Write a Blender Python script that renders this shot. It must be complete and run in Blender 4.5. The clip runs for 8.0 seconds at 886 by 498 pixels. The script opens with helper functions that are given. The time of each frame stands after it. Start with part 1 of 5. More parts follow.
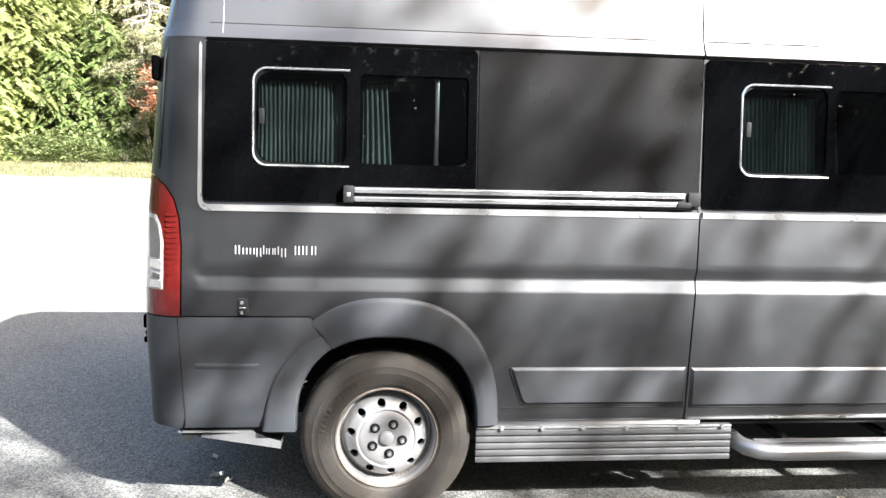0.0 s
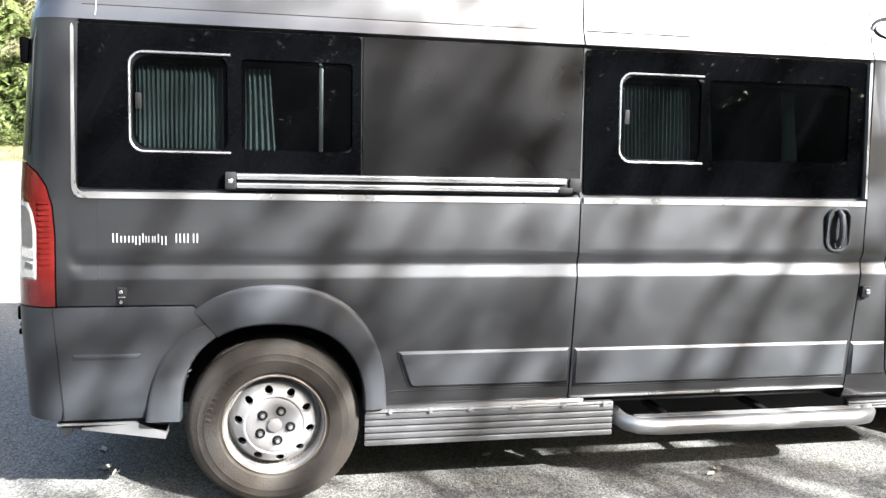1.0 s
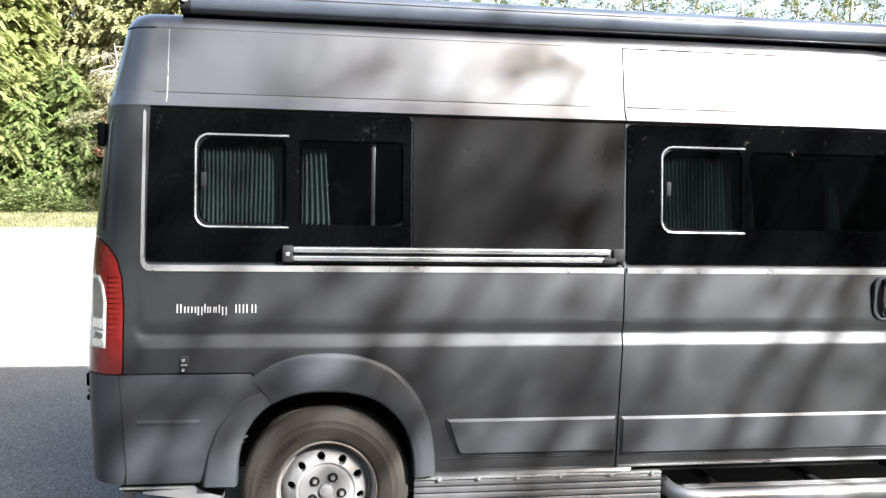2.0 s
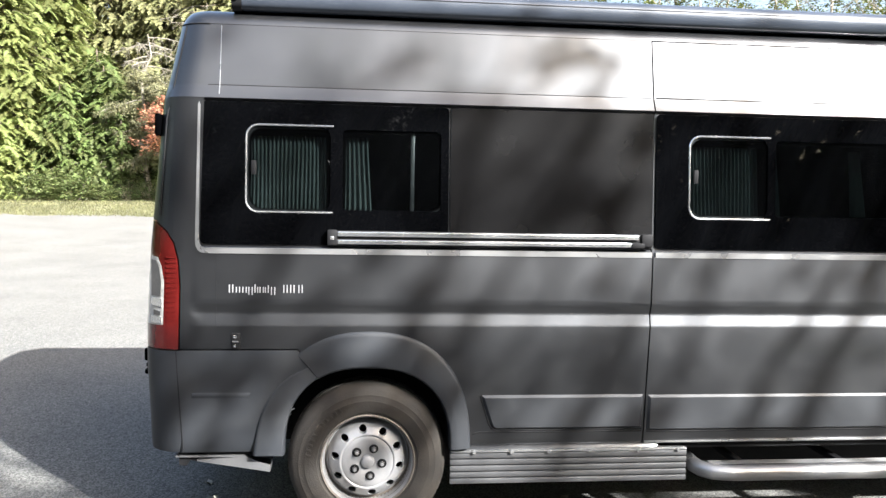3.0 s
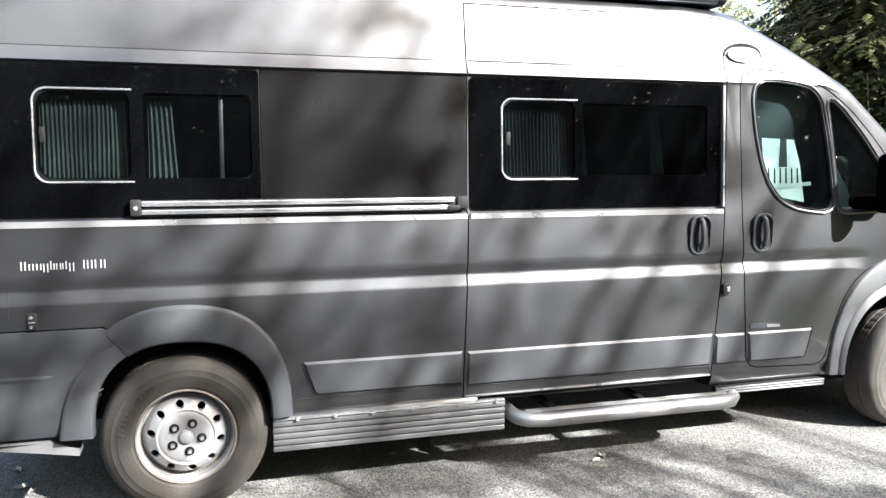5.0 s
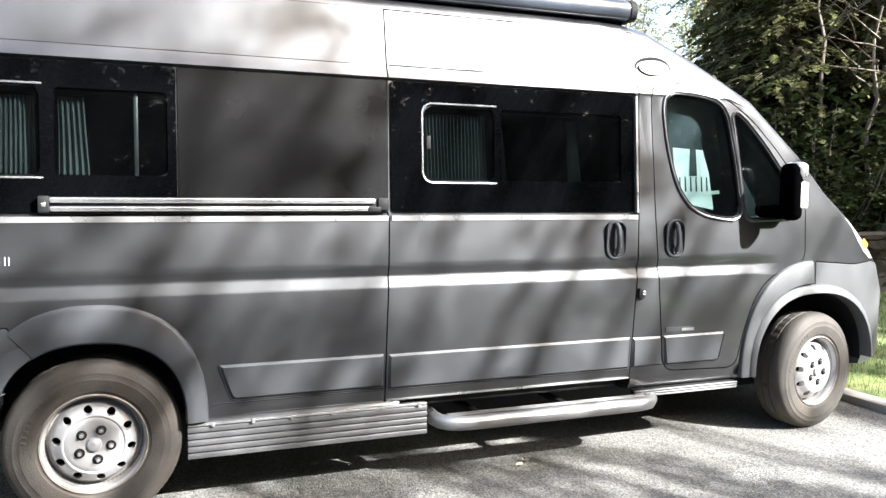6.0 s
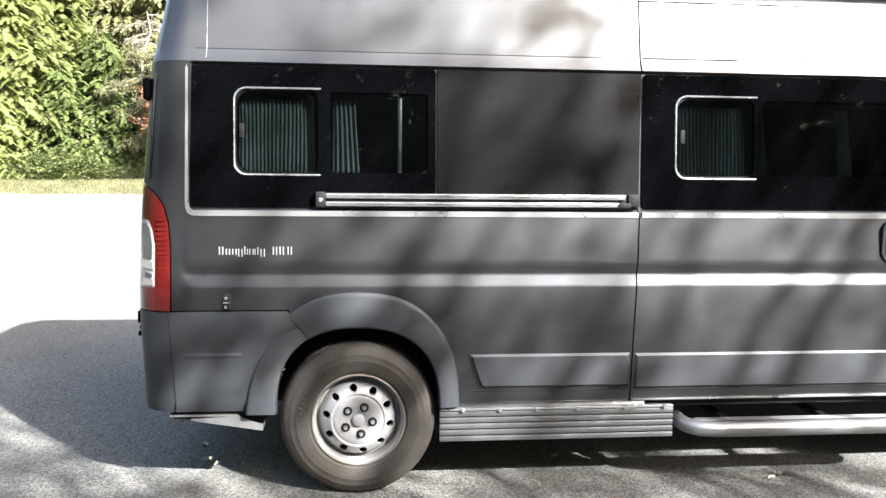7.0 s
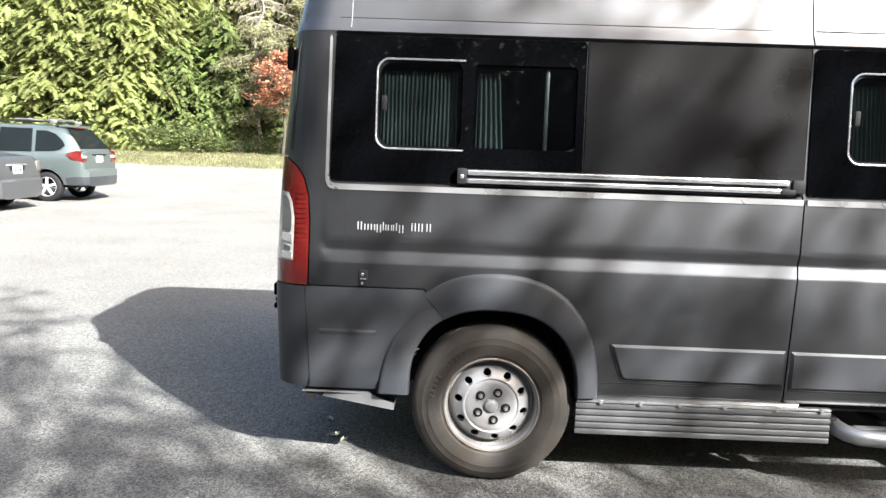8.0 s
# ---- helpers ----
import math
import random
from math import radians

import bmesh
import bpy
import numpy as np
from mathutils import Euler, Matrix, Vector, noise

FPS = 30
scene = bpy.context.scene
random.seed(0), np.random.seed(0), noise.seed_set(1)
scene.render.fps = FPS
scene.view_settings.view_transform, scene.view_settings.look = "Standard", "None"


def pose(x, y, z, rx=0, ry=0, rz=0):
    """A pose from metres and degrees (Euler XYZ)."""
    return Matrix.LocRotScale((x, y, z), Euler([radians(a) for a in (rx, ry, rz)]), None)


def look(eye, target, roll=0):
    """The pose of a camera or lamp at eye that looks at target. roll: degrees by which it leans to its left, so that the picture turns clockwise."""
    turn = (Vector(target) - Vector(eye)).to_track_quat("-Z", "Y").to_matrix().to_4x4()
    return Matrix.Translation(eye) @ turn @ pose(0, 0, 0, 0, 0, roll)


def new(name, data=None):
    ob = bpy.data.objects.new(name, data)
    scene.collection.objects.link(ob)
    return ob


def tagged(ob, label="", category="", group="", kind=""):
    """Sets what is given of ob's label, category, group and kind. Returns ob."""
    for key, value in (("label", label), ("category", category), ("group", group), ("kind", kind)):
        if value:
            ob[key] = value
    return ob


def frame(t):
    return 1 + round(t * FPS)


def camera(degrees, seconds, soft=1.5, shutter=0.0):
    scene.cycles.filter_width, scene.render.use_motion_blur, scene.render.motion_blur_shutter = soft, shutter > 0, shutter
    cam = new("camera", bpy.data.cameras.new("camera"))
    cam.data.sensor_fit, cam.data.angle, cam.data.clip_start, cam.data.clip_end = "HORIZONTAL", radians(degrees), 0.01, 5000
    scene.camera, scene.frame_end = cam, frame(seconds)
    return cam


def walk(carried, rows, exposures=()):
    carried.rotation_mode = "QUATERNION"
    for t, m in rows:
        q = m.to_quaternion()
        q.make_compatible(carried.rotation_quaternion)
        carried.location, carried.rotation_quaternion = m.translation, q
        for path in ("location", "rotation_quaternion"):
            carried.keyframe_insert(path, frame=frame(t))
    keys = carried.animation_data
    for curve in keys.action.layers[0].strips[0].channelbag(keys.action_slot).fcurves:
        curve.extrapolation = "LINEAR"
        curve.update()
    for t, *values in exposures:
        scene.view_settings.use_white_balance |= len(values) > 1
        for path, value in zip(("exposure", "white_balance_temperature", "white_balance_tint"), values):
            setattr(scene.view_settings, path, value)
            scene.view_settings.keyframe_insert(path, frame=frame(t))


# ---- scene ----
# camera and its walk
cam = camera(58.5, 8.0, soft=1.4)
PATH = [
    (0, (-0.115, -3.283, 1.576), (0.089, -1.307, 1.343), 1.4),
    (0.5, (-0.008, -3.307, 1.635), (0.292, -1.347, 1.374), 2.2),
    (1, (0.055, -3.334, 1.59), (0.441, -1.39, 1.322), 1.5),
    (1.5, (0.033, -3.357, 1.6), (0.383, -1.395, 1.436), 0.4),
    (1.7, (0.049, -3.394, 1.617), (0.352, -1.42, 1.507), 1.1),
    (2.8, (-0.104, -3.571, 1.67), (0.122, -1.589, 1.524), 0.5),
    (3, (-0.043, -3.621, 1.628), (0.164, -1.637, 1.484), 1.1),
    (3.5, (-0.01, -3.663, 1.609), (0.239, -1.679, 1.536), 1.3),
    (4, (0.015, -3.654, 1.596), (0.277, -1.692, 1.312), 0.3),
    (4.5, (0.045, -3.665, 1.589), (0.359, -1.705, 1.346), 0.1),
    (5, (0.128, -3.633, 1.698), (0.694, -1.733, 1.433), 0.4),
    (5.2, (0.164, -3.637, 1.676), (0.883, -1.784, 1.447), 0.9),
    (5.75, (0.17, -3.665, 1.575), (0.996, -1.853, 1.39), 0.9),
    (6.3, (0.129, -3.688, 1.472), (0.633, -1.758, 1.32), 0.8),
    (6.5, (0.084, -3.675, 1.553), (0.44, -1.718, 1.348), 1.3),
    (7, (0.03, -3.671, 1.556), (0.227, -1.691, 1.355), 0.6),
    (7.5, (-0.004, -3.66, 1.546), (-0.003, -1.68, 1.268), 0.9),
    (8, (-0.173, -3.515, 1.533), (-0.214, -1.531, 1.279), 2.0),
]
# seconds, stops, kelvin, tint
LIGHT = [(0, 3.12, 6440, 9.5), (0.5, 2.96, 6440, 9.5), (1, 3.26, 6440, 9.5), (1.7, 3.03, 6440, 9.5), (2.8, 2.56, 6440, 9.5), (3.5, 2.44, 6440, 9.5), (4, 2.78, 6440, 9.5), (4.5, 3.00, 6440, 9.5), (5.2, 3.10, 6440, 9.5), (6.5, 3.03, 6490, 9.5), (7, 2.88, 6490, 9.5), (7.5, 2.64, 6490, 9.5), (8, 2.61, 6490, 9.5)]
walk(cam, [(t, look(eye, target, roll)) for t, eye, target, roll in PATH], exposures=LIGHT)

# world, sun and sky
SUN_FROM = Vector((0.983, -1.106, 1.0)).normalized()
world = bpy.data.worlds.new("sky")
scene.world = world
world.use_nodes = True
sky = world.node_tree.nodes.new("ShaderNodeTexSky")
sky.sky_type, sky.sun_disc = "NISHITA", False
sky.air_density, sky.dust_density, sky.ozone_density = 1.0, 5.0, 0.0
sky.sun_elevation = math.asin(SUN_FROM.z)
sky.sun_rotation = math.atan2(SUN_FROM.x, SUN_FROM.y)
world.node_tree.links.new(sky.outputs[0], world.node_tree.nodes["Background"].inputs[0])
world.node_tree.nodes["Background"].inputs[1].default_value = 0.090
sun_data = bpy.data.lights.new("sun", "SUN")
sun_data.energy, sun_data.angle, sun_data.color = 4.4, radians(0.53), (1.0, 0.998, 0.982)
sun = new("sun", sun_data)
sun.matrix_basis = look(tuple(SUN_FROM * 60), (0, 0, 0))


# materials
def material(name, base, rough=0.5, metal=0.0, coat=0.0, spread=0.12, scale=6.0, fine=90.0, bump=0.0, bump_scale=60.0, second=None, amount=0.35, rough_spread=0.1, island=0.0, piece=0.0, spec=0.5, leafy=0.0):
    """A node material: base colour broken up at two scales, uneven gloss and fine relief."""
    m = bpy.data.materials.new(name)
    m.use_nodes = True
    nt, b = m.node_tree, m.node_tree.nodes["Principled BSDF"]
    L = nt.links.new
    tc = nt.nodes.new("ShaderNodeTexCoord")

    def tex(sc, detail=4.0):
        n = nt.nodes.new("ShaderNodeTexNoise")
        n.inputs["Scale"].default_value, n.inputs["Detail"].default_value = sc, detail
        L(tc.outputs["Object"], n.inputs["Vector"])
        return n.outputs["Fac"]

    def mixed(fac, c1, c2, mode="MIX"):
        n = nt.nodes.new("ShaderNodeMix")
        n.data_type, n.blend_type = "RGBA", mode
        for sock, val in ((n.inputs["Factor"], fac), (n.inputs["A"], c1), (n.inputs["B"], c2)):
            if isinstance(val, (int, float, tuple)):
                sock.default_value = val
            else:
                L(val, sock)
        return n.outputs["Result"]

    def ramp(src, lo, hi, a=0.0, z=1.0):
        n = nt.nodes.new("ShaderNodeMapRange")
        n.inputs[1].default_value, n.inputs[2].default_value, n.inputs[3].default_value, n.inputs[4].default_value = lo, hi, a, z
        L(src, n.inputs[0])
        return n.outputs[0]

    big, small = tex(scale), tex(fine, 2.0)
    dark = tuple(c * (1 - spread) for c in base) + (1,)
    light = tuple(min(1, c * (1 + spread)) for c in base) + (1,)
    col = mixed(ramp(big, 0.35, 0.65), dark, light)
    col = mixed(ramp(small, 0.3, 0.7, 0.0, 0.5), col, dark)
    if second:
        col = mixed(ramp(tex(scale * 0.43), 0.5, 0.72, 0.0, amount), col, tuple(second) + (1,))
    for chance, node, out in ((island, "ShaderNodeNewGeometry", "Random Per Island"), (piece, "ShaderNodeObjectInfo", "Random")):
        if chance:
            n = nt.nodes.new(node)
            v = nt.nodes.new("ShaderNodeHueSaturation")
            L(ramp(n.outputs[out], 0, 1, 1 - chance, 1 + chance), v.inputs["Value"])
            L(ramp(n.outputs[out], 0, 1, 0.5 - chance * 0.04, 0.5 + chance * 0.04), v.inputs["Hue"])
            L(col, v.inputs["Color"])
            col = v.outputs["Color"]
    L(col, b.inputs["Base Color"])
    L(ramp(big, 0.3, 0.7, max(0.02, rough - rough_spread * 0.5), min(1, rough + rough_spread * 0.5)), b.inputs["Roughness"])
    b.inputs["Metallic"].default_value = metal
    b.inputs["Coat Weight"].default_value, b.inputs["Coat Roughness"].default_value = coat, 0.06
    b.inputs["Specular IOR Level"].default_value = spec
    if bump:
        n = nt.nodes.new("ShaderNodeBump")
        n.inputs["Strength"].default_value, n.inputs["Distance"].default_value = bump, 0.01
        L(tex(bump_scale, 3.0), n.inputs["Height"])
        L(n.outputs[0], b.inputs["Normal"])
    if leafy:
        thin, both = nt.nodes.new("ShaderNodeBsdfTranslucent"), nt.nodes.new("ShaderNodeMixShader")
        both.inputs[0].default_value = leafy
        L(col, thin.inputs[0])
        L(b.outputs[0], both.inputs[1])
        L(thin.outputs[0], both.inputs[2])
        L(both.outputs[0], nt.nodes["Material Output"].inputs[0])
    return m


def glass_material(name, tint, haze_share):
    """Thin glass: tinted, with a faint painted haze and a mirror gloss that grows at a slant."""
    m = bpy.data.materials.new(name)
    m.use_nodes = True
    nt = m.node_tree
    nt.nodes.remove(nt.nodes["Principled BSDF"])
    clear, gloss, mix, fres = [nt.nodes.new("ShaderNode" + k) for k in ("BsdfTransparent", "BsdfGlossy", "MixShader", "Fresnel")]
    clear.inputs[0].default_value = (*tint, 1)
    gloss.inputs["Color"].default_value, gloss.inputs["Roughness"].default_value = (1, 1, 1, 1), 0.015
    fres.inputs[0].default_value = 1.3
    nt.links.new(fres.outputs[0], mix.inputs[0])
    nt.links.new(clear.outputs[0], mix.inputs[1])
    nt.links.new(gloss.outputs[0], mix.inputs[2])
    # a little diffuse grey mixed in, painting the veil of light over the panes
    haze, dusty = nt.nodes.new("ShaderNodeBsdfDiffuse"), nt.nodes.new("ShaderNodeMixShader")
    haze.inputs[0].default_value, dusty.inputs[0].default_value = (0.13, 0.14, 0.16, 1), haze_share
    nt.links.new(mix.outputs[0], dusty.inputs[1])
    nt.links.new(haze.outputs[0], dusty.inputs[2])
    nt.links.new(dusty.outputs[0], nt.nodes["Material Output"].inputs[0])
    return m


PAINT = material("charcoal_paint", (0.066, 0.0675, 0.0715), rough=0.41, metal=0.92, coat=0.6, spread=0.06, scale=2.0, fine=500, second=(0.088, 0.087, 0.087), amount=0.25, rough_spread=0.12)
PLASTIC = material("grey_plastic", (0.0275, 0.0300, 0.0345), rough=0.46, spread=0.10, scale=5, fine=300, bump=0.08, bump_scale=500, second=(0.075, 0.075, 0.074), amount=0.35, spec=0.3)
BLACK = material("black_rubber", (0.010, 0.010, 0.011), rough=0.7, spread=0.2, spec=0.2)
BLACK_GLOSS = material("black_glass_film", (0.0012, 0.0013, 0.0016), rough=0.02, spread=0.1, rough_spread=0.0, spec=0.18)
TYRE = material("worn_tyre_rubber", (0.031, 0.027, 0.023), rough=0.75, spread=0.3, scale=7, fine=90, bump=0.2, bump_scale=150, second=(0.066, 0.053, 0.040), amount=0.65)
STEEL = material("silver_wheel_paint", (0.33, 0.33, 0.335), rough=0.45, metal=0.35, spread=0.08, scale=12, fine=200, second=(0.22, 0.19, 0.16), amount=0.3)
NUTS = material("dark_nut_steel", (0.17, 0.165, 0.16), rough=0.5, metal=0.7, spread=0.2)
RUST = material("dusty_rim_edge", (0.20, 0.175, 0.15), rough=0.55, metal=0.4, spread=0.2, scale=20)
CHROME = material("bright_trim", (0.78, 0.78, 0.78), rough=0.22, metal=0.9, spread=0.05, scale=15)
ALU = material("brushed_aluminium", (0.30, 0.30, 0.305), rough=0.40, metal=0.8, spread=0.1, scale=8, fine=160, second=(0.35, 0.33, 0.30), amount=0.25)
WHITE = material("white_plastic", (0.78, 0.78, 0.76), rough=0.45, spread=0.05)
RED = material("red_lens", (0.085, 0.008, 0.007), rough=0.14, coat=0.5, spread=0.15, scale=14)
CLEAR = material("clear_lens", (0.40, 0.40, 0.38), rough=0.12, coat=0.6, spread=0.25, scale=26, second=(0.2, 0.2, 0.2), amount=0.5)
HEADGLASS = material("headlamp_lens", (0.30, 0.30, 0.28), rough=0.10, coat=0.7, spread=0.35, scale=14, second=(0.55, 0.53, 0.45), amount=0.5)
AMBER = material("amber_lens", (0.75, 0.32, 0.05), rough=0.15, coat=0.5)
AWNING = material("awning_case_enamel", (0.046, 0.055, 0.072), rough=0.34, metal=0.2, coat=0.3, spread=0.05)
CURTAIN = material("green_grey_cloth", (0.10, 0.127, 0.124), rough=0.9, spread=0.15, scale=10, fine=250, bump=0.2, bump_scale=300)
SEAT = material("dark_cloth", (0.012, 0.014, 0.016), rough=0.9, spread=0.2)
GLASS = glass_material("tinted_glass", (0.60, 0.63, 0.63), 0.003)
CABGLASS = glass_material("cab_glass", (0.72, 0.80, 0.80), 0.003)
ASPHALT = material("worn_asphalt", (0.121, 0.119, 0.111), rough=0.85, spread=0.20, scale=25.0, fine=160)
ASPHALT.node_tree.nodes["Principled BSDF"].inputs["Diffuse Roughness"].default_value = 0.15
nt = ASPHALT.node_tree
coords = nt.nodes.new("ShaderNodeTexCoord")
stones = nt.nodes.new("ShaderNodeTexVoronoi")
stones.inputs["Scale"].default_value = 120.0
tone = nt.nodes.new("ShaderNodeMapRange")
tone.inputs[3].default_value, tone.inputs[4].default_value = 0.50, 1.60
tone.inputs[1].default_value, tone.inputs[2].default_value = 0.22, 0.80
shade = nt.nodes.new("ShaderNodeHueSaturation")
relief = nt.nodes.new("ShaderNodeBump")
relief.inputs["Strength"].default_value, relief.inputs["Distance"].default_value, relief.invert = 0.8, 0.006, True
wide = nt.nodes.new("ShaderNodeTexNoise")
wide.inputs["Scale"].default_value, wide.inputs["Detail"].default_value = 0.7, 6.0
patch = nt.nodes.new("ShaderNodeMapRange")
patch.inputs[1].default_value, patch.inputs[2].default_value, patch.inputs[3].default_value, patch.inputs[4].default_value = 0.3, 0.7, 0.86, 1.14
times = nt.nodes.new("ShaderNodeMath")
times.operation = "MULTIPLY"
bsdf = nt.nodes["Principled BSDF"]
before = bsdf.inputs["Base Color"].links[0].from_socket
for a, b in ((coords.outputs["Object"], stones.inputs["Vector"]), (coords.outputs["Object"], wide.inputs["Vector"]), (stones.outputs["Color"], tone.inputs[0]), (wide.outputs["Fac"], patch.inputs[0]), (tone.outputs[0], times.inputs[0]), (patch.outputs[0], times.inputs[1]), (times.outputs[0], shade.inputs["Value"]), (before, shade.inputs["Color"]), (shade.outputs["Color"], bsdf.inputs["Base Color"]), (stones.outputs["Distance"], relief.inputs["Height"]), (relief.outputs[0], bsdf.inputs["Normal"])):
    nt.links.new(a, b)
GRASS_SOIL = material("dry_turf", (0.13, 0.13, 0.065), rough=0.95, spread=0.3, scale=0.8, fine=30, bump=0.6, bump_scale=40, second=(0.23, 0.21, 0.14), amount=0.9)
OLD_WOOD = material("dark_weathered_wood", (0.045, 0.038, 0.03), rough=0.9, spread=0.3, scale=6, fine=40, bump=0.5, bump_scale=40)
GREEN_GRASS = material("mown_grass", (0.10, 0.135, 0.035), rough=0.9, spread=0.35, scale=3, fine=60, bump=0.8, bump_scale=70, second=(0.22, 0.21, 0.08), amount=0.5)
# brown-green fir with the shade of its neighbours put into the colour
SUNLESS_FIR = material("shaded_brown_green_fir_sprays", (0.056, 0.058, 0.020), rough=0.8, spread=0.45, scale=0.9, fine=9, island=0.7, spec=0.15, leafy=0.3)
SLATE = material("slate_lower_panel_paint", (0.043, 0.0455, 0.050), rough=0.42, metal=0.35, coat=0.25, spread=0.08, scale=3, fine=300)
# lighter copy of PLASTIC: the front's stronger sunlight is put into the colour
LIT_PLASTIC = material("grey_plastic_lit_copy", (0.058, 0.060, 0.063), rough=0.55, spread=0.10, scale=5, fine=300, bump=0.08, bump_scale=500, spec=0.3)
STEP_ALU = material("dull_step_aluminium", (0.17, 0.17, 0.175), rough=0.42, metal=0.75, spread=0.12, scale=8, fine=160)
# near-black: for black parts, and for unlit interiors painted dark
DEEP_BLACK = material("deep_black", (0.001, 0.001, 0.0012), rough=0.8, spread=0.2, spec=0.0)
DRY_BLADES = material("dry_grass_blades", (0.145, 0.145, 0.070), rough=0.8, spread=0.3, scale=1, fine=9, island=0.35, leafy=0.4)
LAWN_BLADES = material("lawn_blades", (0.125, 0.145, 0.042), rough=0.7, spread=0.3, scale=2, fine=9, island=0.4, leafy=0.4)
CONCRETE = material("kerb_concrete", (0.36, 0.34, 0.30), rough=0.85, spread=0.15, scale=4, fine=80, bump=0.3, bump_scale=90)
BARK = material("tree_bark", (0.14, 0.115, 0.09), rough=0.95, spread=0.35, scale=4, fine=40, bump=0.8, bump_scale=30)
GREY_BARK = material("grey_lichen_bark", (0.19, 0.175, 0.145), rough=0.95, spread=0.35, scale=3, fine=30, bump=0.5, bump_scale=20)
PALE_BARK = material("pale_alder_bark", (0.30, 0.27, 0.23), rough=0.9, spread=0.35, scale=3, fine=30, bump=0.5, bump_scale=20)
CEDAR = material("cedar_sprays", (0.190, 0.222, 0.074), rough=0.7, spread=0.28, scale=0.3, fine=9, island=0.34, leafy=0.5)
# CEDAR's darker green copy, with shade put into the colour
SHADY_CEDAR = material("shaded_green_cedar_sprays", (0.120, 0.158, 0.050), rough=0.6, spread=0.3, scale=0.5, fine=9, island=0.45, leafy=0.45)
FIR = material("dark_fir_sprays", (0.045, 0.072, 0.022), rough=0.65, spread=0.3, scale=0.5, fine=9, island=0.45, leafy=0.4)
OLIVE = material("olive_conifer_sprays", (0.185, 0.190, 0.085), rough=0.7, spread=0.25, scale=0.5, fine=9, island=0.3, leafy=0.45)
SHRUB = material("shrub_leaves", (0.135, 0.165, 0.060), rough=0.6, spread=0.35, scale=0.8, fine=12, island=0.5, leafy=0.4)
# darker copy of SHRUB: the shade under trees is put into the colour
SHADED_SHRUB = material("shaded_shrub_leaves", (0.030, 0.042, 0.012), rough=0.75, spread=0.4, scale=0.8, fine=12, island=0.6, spec=0.15, leafy=0.3)
ALDER = material("thin_alder_leaves", (0.12, 0.14, 0.035), rough=0.6, spread=0.3, scale=0.6, fine=9, island=0.45, leafy=0.4)
GREY_TWIG = material("lichen_grey_twigs", (0.185, 0.185, 0.100), rough=0.9, spread=0.25, scale=0.8, fine=12, island=0.3, leafy=0.3)
RUST_LEAF = material("autumn_rust_leaves", (0.46, 0.23, 0.15), rough=0.65, spread=0.3, scale=1, fine=12, island=0.35, leafy=0.4)
CAR_PAINT = material("sage_metallic_paint", (0.098, 0.122, 0.122), rough=0.32, metal=0.55, coat=0.8, spread=0.02, scale=1.5, fine=3, rough_spread=0.04)
CAR_PAINT_DARK = material("dusty_grey_paint", (0.060, 0.063, 0.067), rough=0.34, metal=0.4, coat=0.6, spread=0.04, scale=1.5, fine=3, rough_spread=0.04)
CAR_GLASS = material("dark_car_glass", (0.006, 0.008, 0.009), rough=0.06, spec=0.06)
PLATE = material("plate_white", (0.7, 0.7, 0.68), rough=0.5, spread=0.05)
PANEL = material("smoked_charcoal_panel", (0.0060, 0.0058, 0.0062), rough=0.26, metal=0.3, coat=0.2, spread=0.06, scale=2)
TRIM = material("silver_window_trim", (0.34, 0.34, 0.34), rough=0.30, metal=0.7, spread=0.05, scale=9)
DRY_LEAF = material("pale_dry_leaf", (0.40, 0.37, 0.30), rough=0.8, spread=0.2, scale=40)
LETTER = material("silver_lettering", (0.36, 0.36, 0.37), rough=0.35, metal=0.3, spread=0.04)


# building helpers
def world_of(ob):
    if ob.parent is None:
        return ob.matrix_basis.copy()
    return world_of(ob.parent) @ ob.matrix_parent_inverse @ ob.matrix_basis


def finish(bm, sharp=35, smooth=True):
    bmesh.ops.remove_doubles(bm, verts=bm.verts, dist=0.0002)
    bmesh.ops.recalc_face_normals(bm, faces=bm.faces)
    for f in bm.faces:
        f.smooth = smooth
    for e in bm.edges:
        if len(e.link_faces) == 2 and e.calc_face_angle(0) > radians(sharp):
            e.smooth = False


def to_mesh(name, bm, mat, sharp=35, smooth=True, tidy=True):
    if tidy:
        finish(bm, sharp, smooth)
    me = bpy.data.meshes.new(name)
    bm.to_mesh(me)
    bm.free()
    me.materials.append(mat)
    return me


def under(ob, parent):
    ob.parent = parent
    ob.matrix_parent_inverse = world_of(parent).inverted()
    return ob


def part(name, bm, mat, parent, label="", sharp=35, smooth=True):
    me = bm if isinstance(bm, bpy.types.Mesh) else to_mesh(name, bm, mat, sharp, smooth)
    ob = under(new(name, me), parent)
    return tagged(ob, label)


def thing(name, x, y, z, label, category, group="", turn=0.0, kind=""):
    ob = new(name)
    ob.empty_display_size = 0.1
    ob.matrix_basis = pose(x, y, z, 0, 0, turn)
    return tagged(ob, label, category, group, kind)


def box(x0, x1, y0, y1, z0, z1, bevel=0.0, bm=None, seg=2):
    bm = bm or bmesh.new()
    r = bmesh.ops.create_cube(bm, size=1.0, matrix=Matrix.Translation(((x0 + x1) / 2, (y0 + y1) / 2, (z0 + z1) / 2)) @ Matrix.Diagonal((x1 - x0, y1 - y0, z1 - z0, 1)))
    if bevel:
        es = list({e for v in r["verts"] for e in v.link_edges})
        bmesh.ops.bevel(bm, geom=es, offset=bevel, segments=seg, profile=0.5, affect="EDGES")
    return bm


